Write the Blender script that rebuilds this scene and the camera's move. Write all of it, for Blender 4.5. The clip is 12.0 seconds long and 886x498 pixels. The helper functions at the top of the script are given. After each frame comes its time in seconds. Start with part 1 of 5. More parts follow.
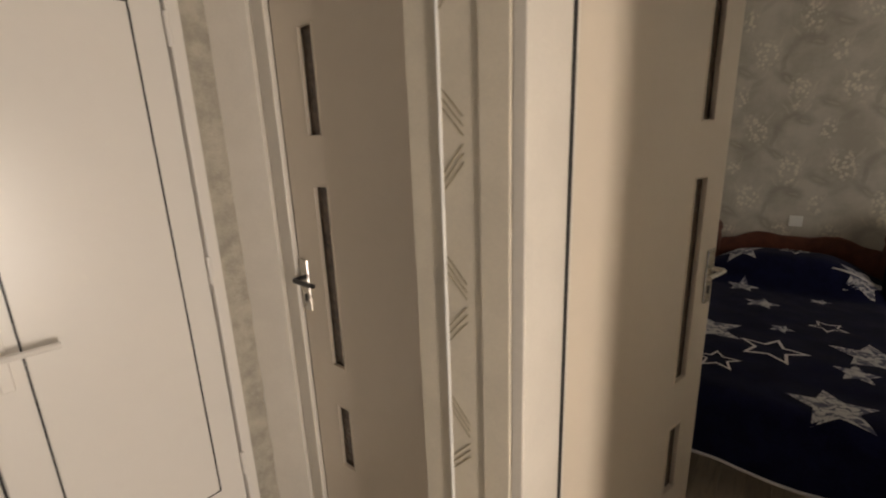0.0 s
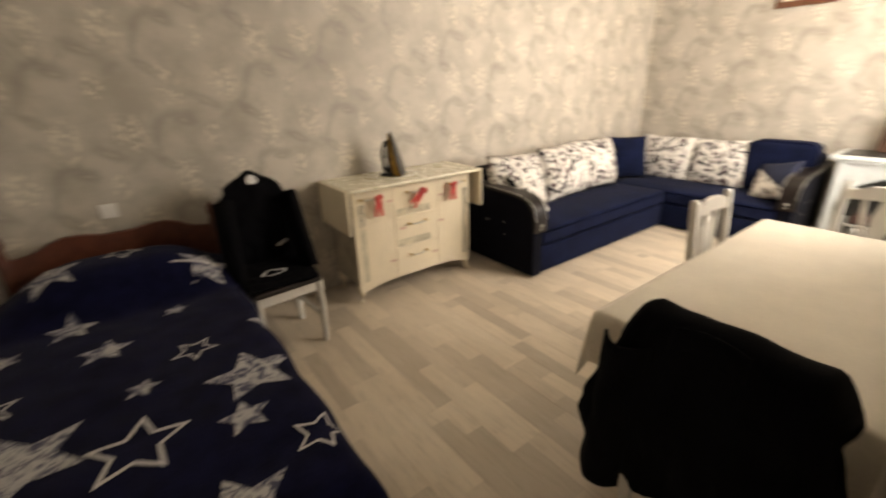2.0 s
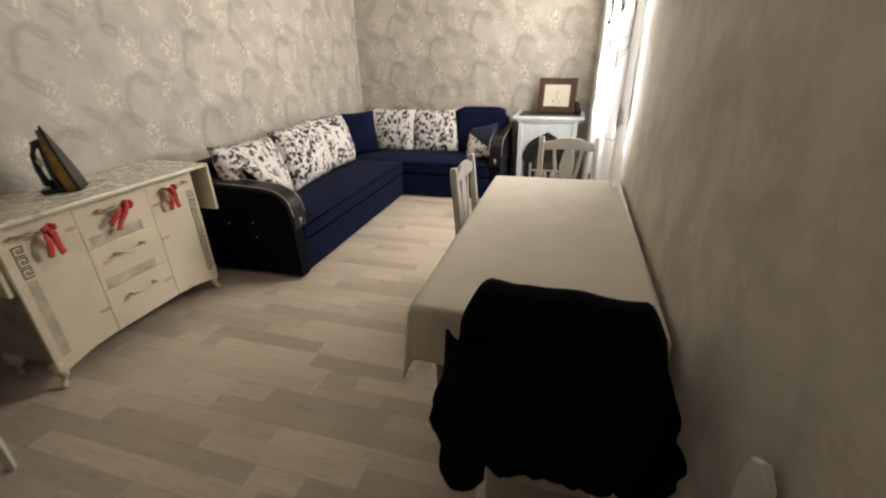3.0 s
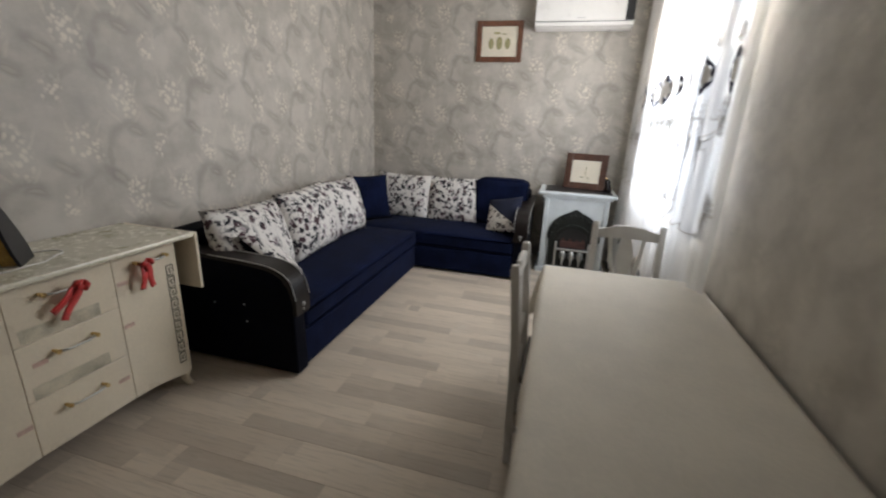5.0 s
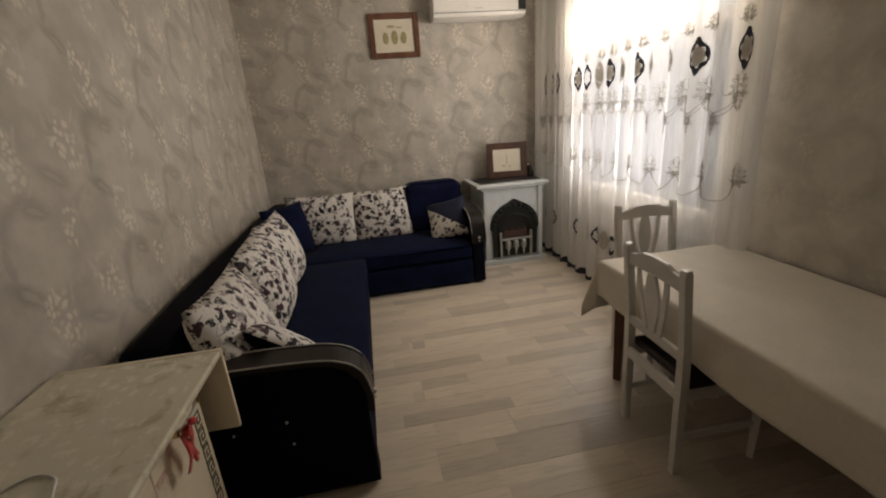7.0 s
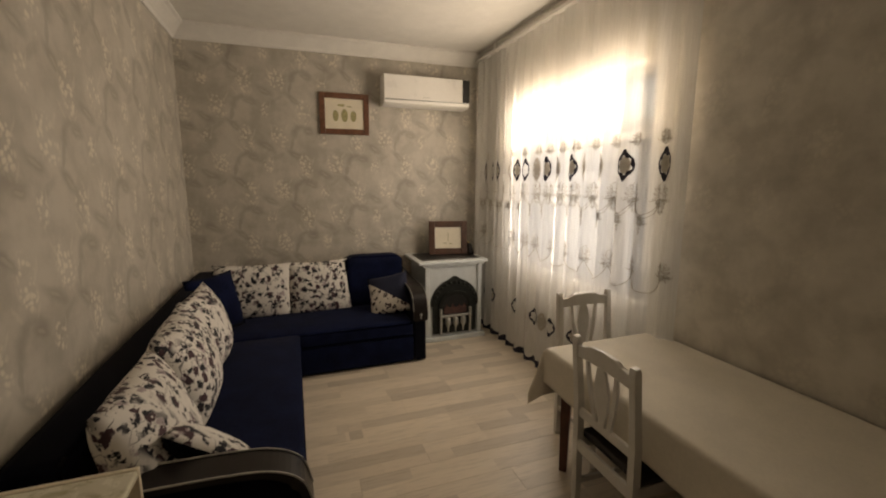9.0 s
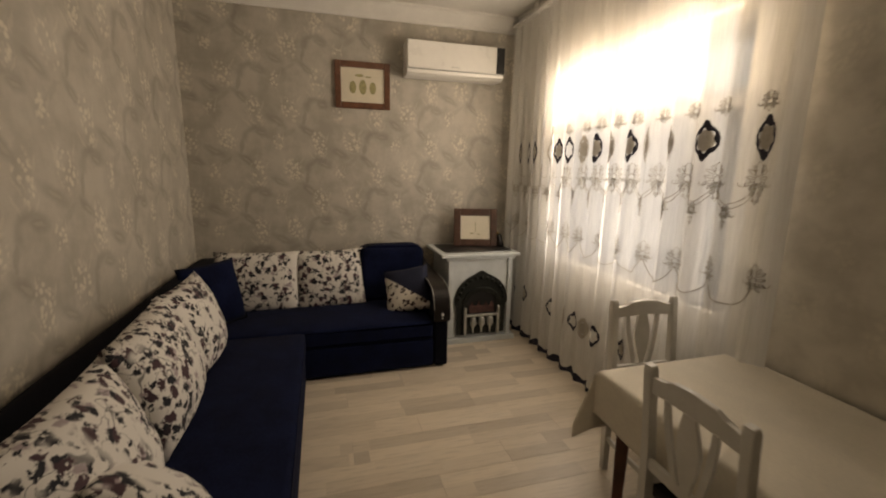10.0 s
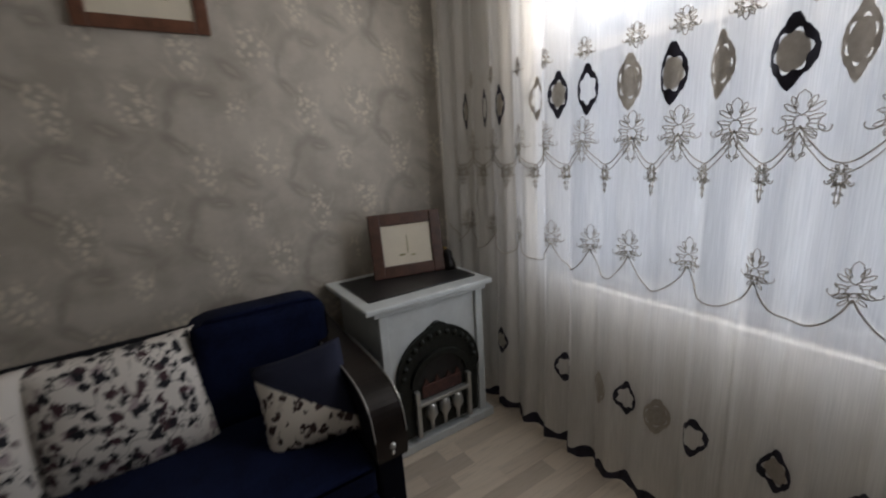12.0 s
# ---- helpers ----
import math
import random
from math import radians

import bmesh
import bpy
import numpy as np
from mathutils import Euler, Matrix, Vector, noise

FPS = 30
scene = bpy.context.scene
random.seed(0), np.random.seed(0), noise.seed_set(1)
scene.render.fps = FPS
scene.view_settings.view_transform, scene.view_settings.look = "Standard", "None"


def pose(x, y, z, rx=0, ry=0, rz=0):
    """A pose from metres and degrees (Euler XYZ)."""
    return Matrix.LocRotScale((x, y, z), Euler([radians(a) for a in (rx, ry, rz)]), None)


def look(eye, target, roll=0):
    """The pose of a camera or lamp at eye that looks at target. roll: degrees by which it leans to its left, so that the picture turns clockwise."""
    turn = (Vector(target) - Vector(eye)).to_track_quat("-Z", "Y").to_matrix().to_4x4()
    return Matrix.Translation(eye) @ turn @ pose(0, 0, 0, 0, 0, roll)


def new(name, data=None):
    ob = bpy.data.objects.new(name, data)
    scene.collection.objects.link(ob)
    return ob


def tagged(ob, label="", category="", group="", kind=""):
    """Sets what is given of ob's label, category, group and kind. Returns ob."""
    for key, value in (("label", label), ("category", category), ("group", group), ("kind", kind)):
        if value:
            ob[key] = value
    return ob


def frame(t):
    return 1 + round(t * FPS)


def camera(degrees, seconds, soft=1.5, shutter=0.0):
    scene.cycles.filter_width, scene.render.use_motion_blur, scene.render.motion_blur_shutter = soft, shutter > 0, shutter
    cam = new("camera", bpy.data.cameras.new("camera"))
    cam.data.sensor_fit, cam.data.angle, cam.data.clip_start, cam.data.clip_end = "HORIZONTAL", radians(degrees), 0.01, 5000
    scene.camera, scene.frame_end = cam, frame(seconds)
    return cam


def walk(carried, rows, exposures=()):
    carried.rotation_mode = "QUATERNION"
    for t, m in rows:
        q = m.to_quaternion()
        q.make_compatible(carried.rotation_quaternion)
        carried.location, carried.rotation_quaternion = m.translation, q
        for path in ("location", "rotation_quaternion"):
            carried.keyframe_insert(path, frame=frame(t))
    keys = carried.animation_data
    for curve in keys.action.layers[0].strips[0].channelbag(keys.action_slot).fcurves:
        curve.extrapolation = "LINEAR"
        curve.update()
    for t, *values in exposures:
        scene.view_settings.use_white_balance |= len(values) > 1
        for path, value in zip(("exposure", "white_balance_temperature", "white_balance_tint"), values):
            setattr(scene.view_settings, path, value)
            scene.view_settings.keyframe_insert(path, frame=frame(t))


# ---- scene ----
cam = camera(93.2, 12.0, soft=2.0, shutter=0.4)
METRES, EYE, TILT, LEAN, TURN = 6.27, 1.55, 0.0, 0.0, 39.8
EXPOSURES = [
    (0.0, 1.25, 7300.0, 14.0),
    (0.8, 1.15, 8500.0, 17.0),
    (1.6, 1.8, 10400.0, 17.0),
    (2.1, 2.05, 7500.0, 14.0),
    (2.6, 1.55, 7000.0, 13.0),
    (3.2, 1.45, 6900.0, 13.0),
    (5.0, 0.8, 6100.0, 12.0),
    (6.0, 0.25, 6200.0, 12.0),
    (6.6, 0.22, 7000.0, 15.0),
    (7.5, 0.1, 8000.0, 16.0),
    (10.1, -0.05, 9100.0, 17.0),
    (10.6, -0.25, 8500.0, 17.0),
    (11.5, -0.58, 6900.0, 15.0),
    (12.0, -0.55, 6300.0, 14.0),
]
PATH = [
    (0, (0.011, 0.153, 1.541), (-1.229, 1.648, 1.067), -2.1),
    (0.2, (0.053, 0.225, 1.546), (-1.176, 1.724, 1.055), -2.7),
    (0.5, (0.076, 0.36, 1.534), (-0.85, 2.048, 0.994), -1.4),
    (0.8, (0.055, 0.534, 1.504), (-0.477, 2.378, 0.941), -0.8),
    (1, (0.019, 0.673, 1.503), (-0.239, 2.565, 0.906), -2.6),
    (1.2, (0.02, 0.805, 1.508), (0.044, 2.693, 0.849), -2.6),
    (1.5, (0.074, 0.994, 1.498), (0.525, 2.815, 0.805), -2.2),
    (1.8, (0.159, 1.173, 1.512), (1.0, 2.84, 0.797), -2.1),
    (2, (0.217, 1.242, 1.522), (1.333, 2.734, 0.794), -1.6),
    (2.2, (0.227, 1.323, 1.522), (1.588, 2.593, 0.789), -1.6),
    (2.5, (0.286, 1.455, 1.501), (1.881, 2.399, 0.75), -2.6),
    (2.8, (0.335, 1.524, 1.479), (2.033, 2.2, 0.666), -1.9),
    (3, (0.369, 1.546, 1.483), (2.109, 2.067, 0.646), -1.3),
    (4.8, (0.733, 1.865, 1.502), (2.599, 2.24, 0.885), 2.3),
    (5, (0.82, 1.968, 1.491), (2.664, 2.464, 0.913), 2.5),
    (5.5, (0.987, 2.374, 1.503), (2.824, 2.922, 0.934), 2.4),
    (6, (1.18, 2.734, 1.534), (3.046, 3.148, 0.945), -0.7),
    (6.5, (1.241, 3.009, 1.551), (3.152, 3.02, 0.958), -1.4),
    (7, (1.161, 3.211, 1.574), (3.054, 2.902, 0.958), -4.5),
    (7.5, (1.149, 3.333, 1.594), (2.997, 2.89, 0.971), -1.6),
    (9.3, (1.299, 3.309, 1.684), (3.158, 2.639, 1.38), 0.0),
    (9.5, (1.423, 3.256, 1.649), (3.287, 2.608, 1.325), -0.0),
    (10, (1.698, 3.172, 1.613), (3.585, 2.625, 1.238), 1.0),
    (10.5, (2.134, 3.124, 1.563), (4.017, 2.581, 1.165), -0.5),
    (11, (2.556, 3.023, 1.534), (4.434, 2.47, 1.125), -0.7),
    (11.5, (2.982, 2.901, 1.511), (4.814, 2.202, 1.117), -0.9),
    (12, (3.462, 2.826, 1.575), (5.104, 1.776, 1.108), -3.7),
]
walk(cam, [(t, look(eye, target, roll)) for t, eye, target, roll in PATH], EXPOSURES)

# ---- light ----
world = bpy.data.worlds.new("world")
scene.world = world
world.use_nodes = True
wn = world.node_tree
sky = wn.nodes.new("ShaderNodeTexSky")
sky.sky_type = "NISHITA"
sky.sun_disc = False
sky.sun_elevation = radians(42)
sky.sun_rotation = radians(20)
wn.nodes["Background"].inputs["Strength"].default_value = 0.12
wn.links.new(sky.outputs["Color"], wn.nodes["Background"].inputs["Color"])

sun = new("sun", bpy.data.lights.new("sun", "SUN"))
sun.data.energy, sun.data.angle, sun.data.color = 2.5, radians(0.5), (1.0, 0.95, 0.87)
sun.matrix_basis = look((3, 12, 12), (2, 0, 0))


def area_lamp(name, m, sx, sy, watts, color):
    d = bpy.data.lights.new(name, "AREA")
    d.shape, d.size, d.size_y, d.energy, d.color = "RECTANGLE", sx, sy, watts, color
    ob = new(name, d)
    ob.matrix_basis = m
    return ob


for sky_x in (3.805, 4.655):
    area_lamp("window_sky_light", look((sky_x, 1.14, 2.20), (sky_x, 2.0, 2.20)), 0.74, 0.37, 27, (1.0, 0.96, 0.88))
area_lamp("window_courtyard_light", look((4.185, 1.14, 1.44), (4.185, 2.0, 1.44)), 1.64, 1.04, 43, (0.92, 0.96, 1.0))
# unseen lamp added to light the hall from its east end
area_lamp("hall_window_light", look((1.92, 0.19, 0.98), (0.0, 0.6, 1.0)), 0.24, 1.4, 22, (1.0, 0.95, 0.89))

# ---- node helpers ----


def put(nt, socket, v):
    if isinstance(v, bpy.types.NodeSocket):
        nt.links.new(v, socket)
    elif v is not None:
        socket.default_value = v


class Mat:
    """A node material under construction."""

    def __init__(self, name):
        self.m = bpy.data.materials.new(name)
        self.m.use_nodes = True
        self.nt = self.m.node_tree
        self.b = self.nt.nodes["Principled BSDF"]
        self.out = self.nt.nodes["Material Output"]

    def coord(self):
        return self.nt.nodes.new("ShaderNodeTexCoord").outputs["Object"]

    def xyz(self, v):
        n = self.nt.nodes.new("ShaderNodeSeparateXYZ")
        put(self.nt, n.inputs[0], v)
        return n.outputs[0], n.outputs[1], n.outputs[2]

    def vec(self, x, y, z=0.0):
        n = self.nt.nodes.new("ShaderNodeCombineXYZ")
        put(self.nt, n.inputs[0], x), put(self.nt, n.inputs[1], y), put(self.nt, n.inputs[2], z)
        return n.outputs[0]

    def math(self, op, a, b=None, c=None):
        n = self.nt.nodes.new("ShaderNodeMath")
        n.operation = op
        put(self.nt, n.inputs[0], a), put(self.nt, n.inputs[1], b), put(self.nt, n.inputs[2], c)
        return n.outputs[0]

    def noise(self, v, scale, detail=3.0, rough=0.55, distort=0.0):
        n = self.nt.nodes.new("ShaderNodeTexNoise")
        put(self.nt, n.inputs["Vector"], v)
        n.inputs["Scale"].default_value, n.inputs["Detail"].default_value = scale, detail
        n.inputs["Roughness"].default_value, n.inputs["Distortion"].default_value = rough, distort
        return n.outputs["Fac"]

    def voronoi(self, v, scale, feature="F1"):
        n = self.nt.nodes.new("ShaderNodeTexVoronoi")
        n.feature = feature
        put(self.nt, n.inputs["Vector"], v)
        n.inputs["Scale"].default_value = scale
        return n

    def white(self, v):
        n = self.nt.nodes.new("ShaderNodeTexWhiteNoise")
        put(self.nt, n.inputs["Vector"], v)
        return n.outputs["Value"]

    def step(self, v, lo, hi, a=0.0, b=1.0):
        n = self.nt.nodes.new("ShaderNodeMapRange")
        n.interpolation_type = "SMOOTHSTEP"
        for i, w in enumerate((v, lo, hi, a, b)):
            put(self.nt, n.inputs[i], w)
        return n.outputs[0]

    def mix(self, f, a, b):
        n = self.nt.nodes.new("ShaderNodeMix")
        n.data_type = "RGBA"
        put(self.nt, n.inputs[0], f)
        put(self.nt, n.inputs[6], a if isinstance(a, bpy.types.NodeSocket) else (*a, 1))
        put(self.nt, n.inputs[7], b if isinstance(b, bpy.types.NodeSocket) else (*b, 1))
        return n.outputs[2]

    def random(self):
        return self.nt.nodes.new("ShaderNodeObjectInfo").outputs["Random"]

    def bump(self, h, strength=0.2, dist=0.01):
        n = self.nt.nodes.new("ShaderNodeBump")
        n.inputs["Strength"].default_value, n.inputs["Distance"].default_value = strength, dist
        put(self.nt, n.inputs["Height"], h)
        put(self.nt, self.b.inputs["Normal"], n.outputs[0])

    def base(self, color=None, rough=None, metal=None, **more):
        put(self.nt, self.b.inputs["Base Color"], (*color, 1) if isinstance(color, tuple) else color)
        put(self.nt, self.b.inputs["Roughness"], rough)
        put(self.nt, self.b.inputs["Metallic"], metal)
        return self


def simple(name, color, rough=0.5, metal=0.0, vary=0.12, scale=9.0, bump=0.0, bscale=120.0, sheen=0.0, coat=0.0, spec=0.5):
    """Paint, plastic, wood, cloth: one colour with cloudy wear at two scales."""
    k = Mat(name)
    c = k.coord()
    big, fine = k.noise(c, scale, 4), k.noise(c, scale * 14, 2)
    f = k.math("ADD", k.math("MULTIPLY", big, 0.65), k.math("MULTIPLY", fine, 0.35))
    lo = tuple(v * (1 - vary) for v in color)
    hi = tuple(min(1.0, v * (1 + vary)) for v in color)
    k.base(k.mix(k.step(f, 0.3, 0.7), lo, hi), k.step(big, 0.3, 0.7, max(0.02, rough - 0.03), min(1, rough + 0.03)), metal)
    if bump:
        k.bump(k.noise(c, bscale, 2), bump, 0.004)
    k.b.inputs["Sheen Weight"].default_value = sheen
    k.b.inputs["Specular IOR Level"].default_value = spec
    k.b.inputs["Coat Weight"].default_value = coat
    return k.m


# ---- materials ----


def wallpaper(name, axis, strength=1.0, lift=1.0):
    """Vinyl wallpaper: grey-beige ground, soft dark crooks and leaves, raised pale blossom sprays, half-drop repeat."""
    k = Mat(name)
    x, y, z = k.xyz(k.coord())
    u = x if axis == "x" else k.math("MULTIPLY", y, -1.0)
    grain = k.noise(k.vec(u, z), 5, 6, 0.62)
    mottle = k.noise(k.vec(u, k.math("MULTIPLY", z, 0.45), 7.0), 4.5, 3)
    warp = k.math("MULTIPLY", k.math("SUBTRACT", k.noise(k.vec(u, z, 3.0), 8, 3), 0.5), 0.06)
    warp2 = k.math("MULTIPLY", k.math("SUBTRACT", k.noise(k.vec(u, z, 9.0), 8, 3), 0.5), 0.06)
    u, z = k.math("ADD", u, warp), k.math("ADD", z, warp2)
    U, V = 1.06, 0.53
    petals = k.voronoi(k.vec(k.math("MULTIPLY", u, 1.15), z), 34)
    dot = k.step(petals.outputs["Distance"], 0.22, 0.62, 1.0, 0.0)
    scroll, core, flower, leaf = 0.0, 0.0, 0.0, 0.0
    for h in (0.0, 0.5):

        def local(cx, cy):
            p = k.math("FRACT", k.math("ADD", k.math("DIVIDE", u, U), 10.5 + h - cx / U))
            q = k.math("FRACT", k.math("ADD", k.math("DIVIDE", z, V), 10.5 + h - cy / V))
            return k.math("MULTIPLY", k.math("SUBTRACT", p, 0.5), U), k.math("MULTIPLY", k.math("SUBTRACT", q, 0.5), V)

        def ell(cx, cy, rx, ry, deg):
            p, q = local(cx, cy)
            co, si = math.cos(radians(deg)), math.sin(radians(deg))
            r = k.math("ADD", k.math("MULTIPLY", p, co / rx), k.math("MULTIPLY", q, si / rx))
            t = k.math("SUBTRACT", k.math("MULTIPLY", q, co / ry), k.math("MULTIPLY", p, si / ry))
            return k.math("SQRT", k.math("ADD", k.math("MULTIPLY", r, r), k.math("MULTIPLY", t, t)))

        p, q = local(0.0, 0.0)
        ring = k.math("ABSOLUTE", k.math("SUBTRACT", ell(0.0, 0.0, 0.095, 0.085, 0), 1.0))
        arch = k.math("MULTIPLY", k.step(ring, 0.0, 0.5, 0.8, 0.0), k.step(k.math("SUBTRACT", q, k.math("MULTIPLY", p, 0.35)), -0.03, 0.035))
        darks = (arch, k.step(ell(0.045, 0.045, 0.075, 0.036, -18), 0.2, 1.25, 1.0, 0.0),
                 k.step(ell(-0.118, -0.075, 0.022, 0.10, -12), 0.4, 1.1, 0.7, 0.0),
                 k.step(ell(-0.10, -0.185, 0.105, 0.036, -42), 0.2, 1.25, 1.0, 0.0),
                 k.step(ell(-0.35, -0.115, 0.115, 0.038, -30), 0.2, 1.25, 0.9, 0.0),
                 k.step(ell(0.27, 0.06, 0.10, 0.025, 35), 0.4, 1.1, 0.4, 0.0))
        for d in darks:
            scroll = k.math("MAXIMUM", scroll, d)
        for d in (ell(0.045, 0.043, 0.035, 0.011, -18), ell(-0.09, -0.195, 0.045, 0.012, -42), ell(-0.35, -0.115, 0.05, 0.012, -30)):
            core = k.math("MAXIMUM", core, k.step(d, 0.5, 1.2, 1.0, 0.0))
        for d in (ell(0.0, -0.30, 0.068, 0.14, 8), ell(-0.235, -0.01, 0.085, 0.12, 20), ell(0.18, -0.03, 0.05, 0.08, 0)):
            flower = k.math("MAXIMUM", flower, k.step(d, 0.6, 1.15, 1.0, 0.0))
        for d in (ell(-0.075, -0.40, 0.010, 0.055, 38), ell(-0.055, -0.33, 0.009, 0.05, 24), ell(0.07, -0.25, 0.009, 0.05, -20), ell(-0.31, 0.06, 0.010, 0.05, 15),
                  ell(-0.16, 0.075, 0.009, 0.045, -28), ell(0.225, 0.02, 0.008, 0.04, -18), ell(0.055, -0.41, 0.009, 0.045, -30)):
            leaf = k.math("MAXIMUM", leaf, k.step(d, 0.5, 1.2, 1.0, 0.0))
    flower = k.math("MAXIMUM", k.math("MULTIPLY", flower, dot), k.math("MULTIPLY", leaf, 0.28))
    cloud = k.math("ADD", k.math("MULTIPLY", grain, 0.6), k.math("MULTIPLY", mottle, 0.4))
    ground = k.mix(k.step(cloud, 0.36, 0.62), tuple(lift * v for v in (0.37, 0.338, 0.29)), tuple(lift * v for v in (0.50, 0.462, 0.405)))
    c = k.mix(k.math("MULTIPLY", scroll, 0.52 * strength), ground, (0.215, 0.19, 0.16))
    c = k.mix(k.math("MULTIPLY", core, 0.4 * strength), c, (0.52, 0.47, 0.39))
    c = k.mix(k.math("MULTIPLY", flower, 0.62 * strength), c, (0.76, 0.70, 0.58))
    k.base(c, k.step(grain, 0.3, 0.7, 0.5, 0.66))
    hgt = k.math("ADD", k.math("MULTIPLY", flower, 0.8), k.math("MULTIPLY", k.noise(k.vec(u, z), 160, 2), 0.35))
    k.bump(k.math("SUBTRACT", hgt, k.math("MULTIPLY", scroll, 0.3)), 0.3, 0.003)
    return k.m


M_WALL_X = wallpaper("wallpaper_along_x", "x")
M_WALL_Y = wallpaper("wallpaper_along_y", "y")
# window wall: fainter motif, ground lightened to make up for scarce light
M_WALL_S = wallpaper("wallpaper_lifted", "x", 0.35, 1.25)
M_PLASTER = simple("white_plaster", (0.72, 0.70, 0.66), 0.8, vary=0.05, bump=0.15, bscale=60)
M_HALL = simple("hall_cream_panel", (0.66, 0.59, 0.48), 0.5, vary=0.06)
M_ROUGH = simple("rough_plaster", (0.40, 0.365, 0.305), 0.9, vary=0.25, scale=16, bump=0.9, bscale=45)
M_DOOR = simple("cream_door_foil", (0.61, 0.53, 0.435), 0.42, vary=0.02, scale=2, bump=0.06, bscale=200)
M_JAMB = simple("pale_door_frame_foil", (0.66, 0.61, 0.54), 0.4, vary=0.04)
M_PVC = simple("white_plastic_door", (0.78, 0.74, 0.69), 0.3, vary=0.012, scale=1.2)
M_GASKET_GAP = simple("black_rubber_and_gap", (0.02, 0.02, 0.02), 0.6)
M_SLIT = simple("brown_glass", (0.075, 0.05, 0.035), 0.1, vary=0.5, scale=40, bump=1.0, bscale=55)
M_GOLD = simple("brass", (0.62, 0.45, 0.2), 0.28, 1.0, vary=0.15)
M_CHROME = simple("brushed_chrome", (0.6, 0.58, 0.55), 0.25, 1.0)
M_GROOVE = simple("bronze_line", (0.27, 0.22, 0.13), 0.5)
M_NAVY = simple("navy_velour", (0.0052, 0.0084, 0.028), 0.9, vary=0.4, scale=6, bump=0.35, bscale=180, sheen=0.02, spec=0.06)
M_BLACKVEL = simple("black_velour", (0.004, 0.0045, 0.009), 0.85, vary=0.3, bump=0.3, bscale=150, sheen=0.02, spec=0.06)
M_TRIM = simple("dark_lacquered_wood", (0.008, 0.0048, 0.004), 0.36, vary=0.4, scale=14, coat=0.04, spec=0.3)
M_COAT = simple("black_wool", (0.003, 0.003, 0.004), 1.0, vary=0.3, bump=0.5, bscale=140, spec=0.06)
M_WHITEPRINT = simple("white_print", (0.7, 0.7, 0.7), 0.7)
M_CHAIR = simple("white_painted_wood", (0.66, 0.64, 0.60), 0.36, vary=0.06, scale=12, bump=0.08, bscale=80)
M_PAD = simple("dark_seat_leatherette", (0.02, 0.014, 0.012), 0.45, vary=0.3)
M_CLOTH = simple("cream_tablecloth", (0.70, 0.64, 0.54), 0.72, vary=0.07, scale=5, bump=0.35, bscale=230, sheen=0.15)
M_TABLEWOOD = simple("pale_table_wood", (0.5, 0.44, 0.36), 0.45)
M_CREAM = simple("cream_lacquer", (0.74, 0.655, 0.505), 0.3, vary=0.06, scale=5)
# about half as bright as the cream of the doors, and more uneven
M_SIDE = simple("dark_cream_side", (0.36, 0.32, 0.26), 0.55, vary=0.3, scale=7)
M_KEY = simple("dark_fret_print", (0.05, 0.045, 0.03), 0.5)
M_RIBBON = simple("red_ribbon", (0.55, 0.035, 0.03), 0.35, vary=0.25, scale=40, sheen=0.3)
M_PANEL = simple("olive_marble_print", (0.53, 0.48, 0.36), 0.32, vary=0.3, scale=14)
M_TAPE = simple("faded_pink_tape", (0.58, 0.40, 0.32), 0.4, vary=0.25, scale=40)
M_FIRE = simple("pale_blue_paint", (0.55, 0.58, 0.58), 0.5, vary=0.08, scale=10)
M_IRON = simple("dark_cast_iron", (0.015, 0.017, 0.014), 0.5, 0.4, vary=0.4, scale=30, bump=0.6, bscale=70)
M_EMBER = simple("red_brown_embers", (0.07, 0.028, 0.022), 0.7, vary=0.6, scale=30)
M_STEEL = simple("pale_metal", (0.5, 0.5, 0.48), 0.35, 0.7)
M_FRAME = simple("red_brown_wood", (0.13, 0.052, 0.027), 0.35, vary=0.35, scale=20, coat=0.3)
M_DARKWOOD = simple("dark_brown_wood", (0.075, 0.034, 0.021), 0.4, vary=0.35, scale=20, coat=0.2)
M_MOUNT = simple("ivory_paper", (0.68, 0.62, 0.5), 0.7, vary=0.05)
M_INK = simple("olive_ink", (0.32, 0.29, 0.14), 0.7, vary=0.3, scale=40)
M_AC = simple("white_appliance_plastic", (0.78, 0.76, 0.72), 0.3, vary=0.03)
M_DARKPL = simple("black_plastic", (0.012, 0.012, 0.013), 0.35)
M_AMBER = simple("amber_plastic", (0.30, 0.17, 0.03), 0.25, vary=0.4, scale=25)
M_WIRE = simple("white_cable", (0.7, 0.68, 0.64), 0.4)
M_QUILT = simple("navy_fleece", (0.005, 0.006, 0.024), 1.0, vary=0.35, scale=12, bump=0.6, bscale=160, sheen=0.04, spec=0.06)
M_PIPING = simple("white_piping", (0.62, 0.6, 0.6), 0.8)
M_BEDWOOD = simple("reddish_bed_wood", (0.10, 0.03, 0.016), 0.4, vary=0.35, scale=16, coat=0.15)
M_SWITCH = simple("white_switch", (0.78, 0.77, 0.74), 0.3, vary=0.02)
# darkened and blued so the view through the window stays dim and cool
M_OUT = simple("outdoor_dim_blue", (0.13, 0.16, 0.21), 0.9, vary=0.15, scale=2)
# frame colour darkened to look backlit against the panes
M_WINFRAME = simple("backlit_window_frame", (0.20, 0.19, 0.18), 0.6, vary=0.1)
M_DARKLACE = simple("dark_lace_thread", (0.022, 0.02, 0.035), 0.8, vary=0.4, scale=30)


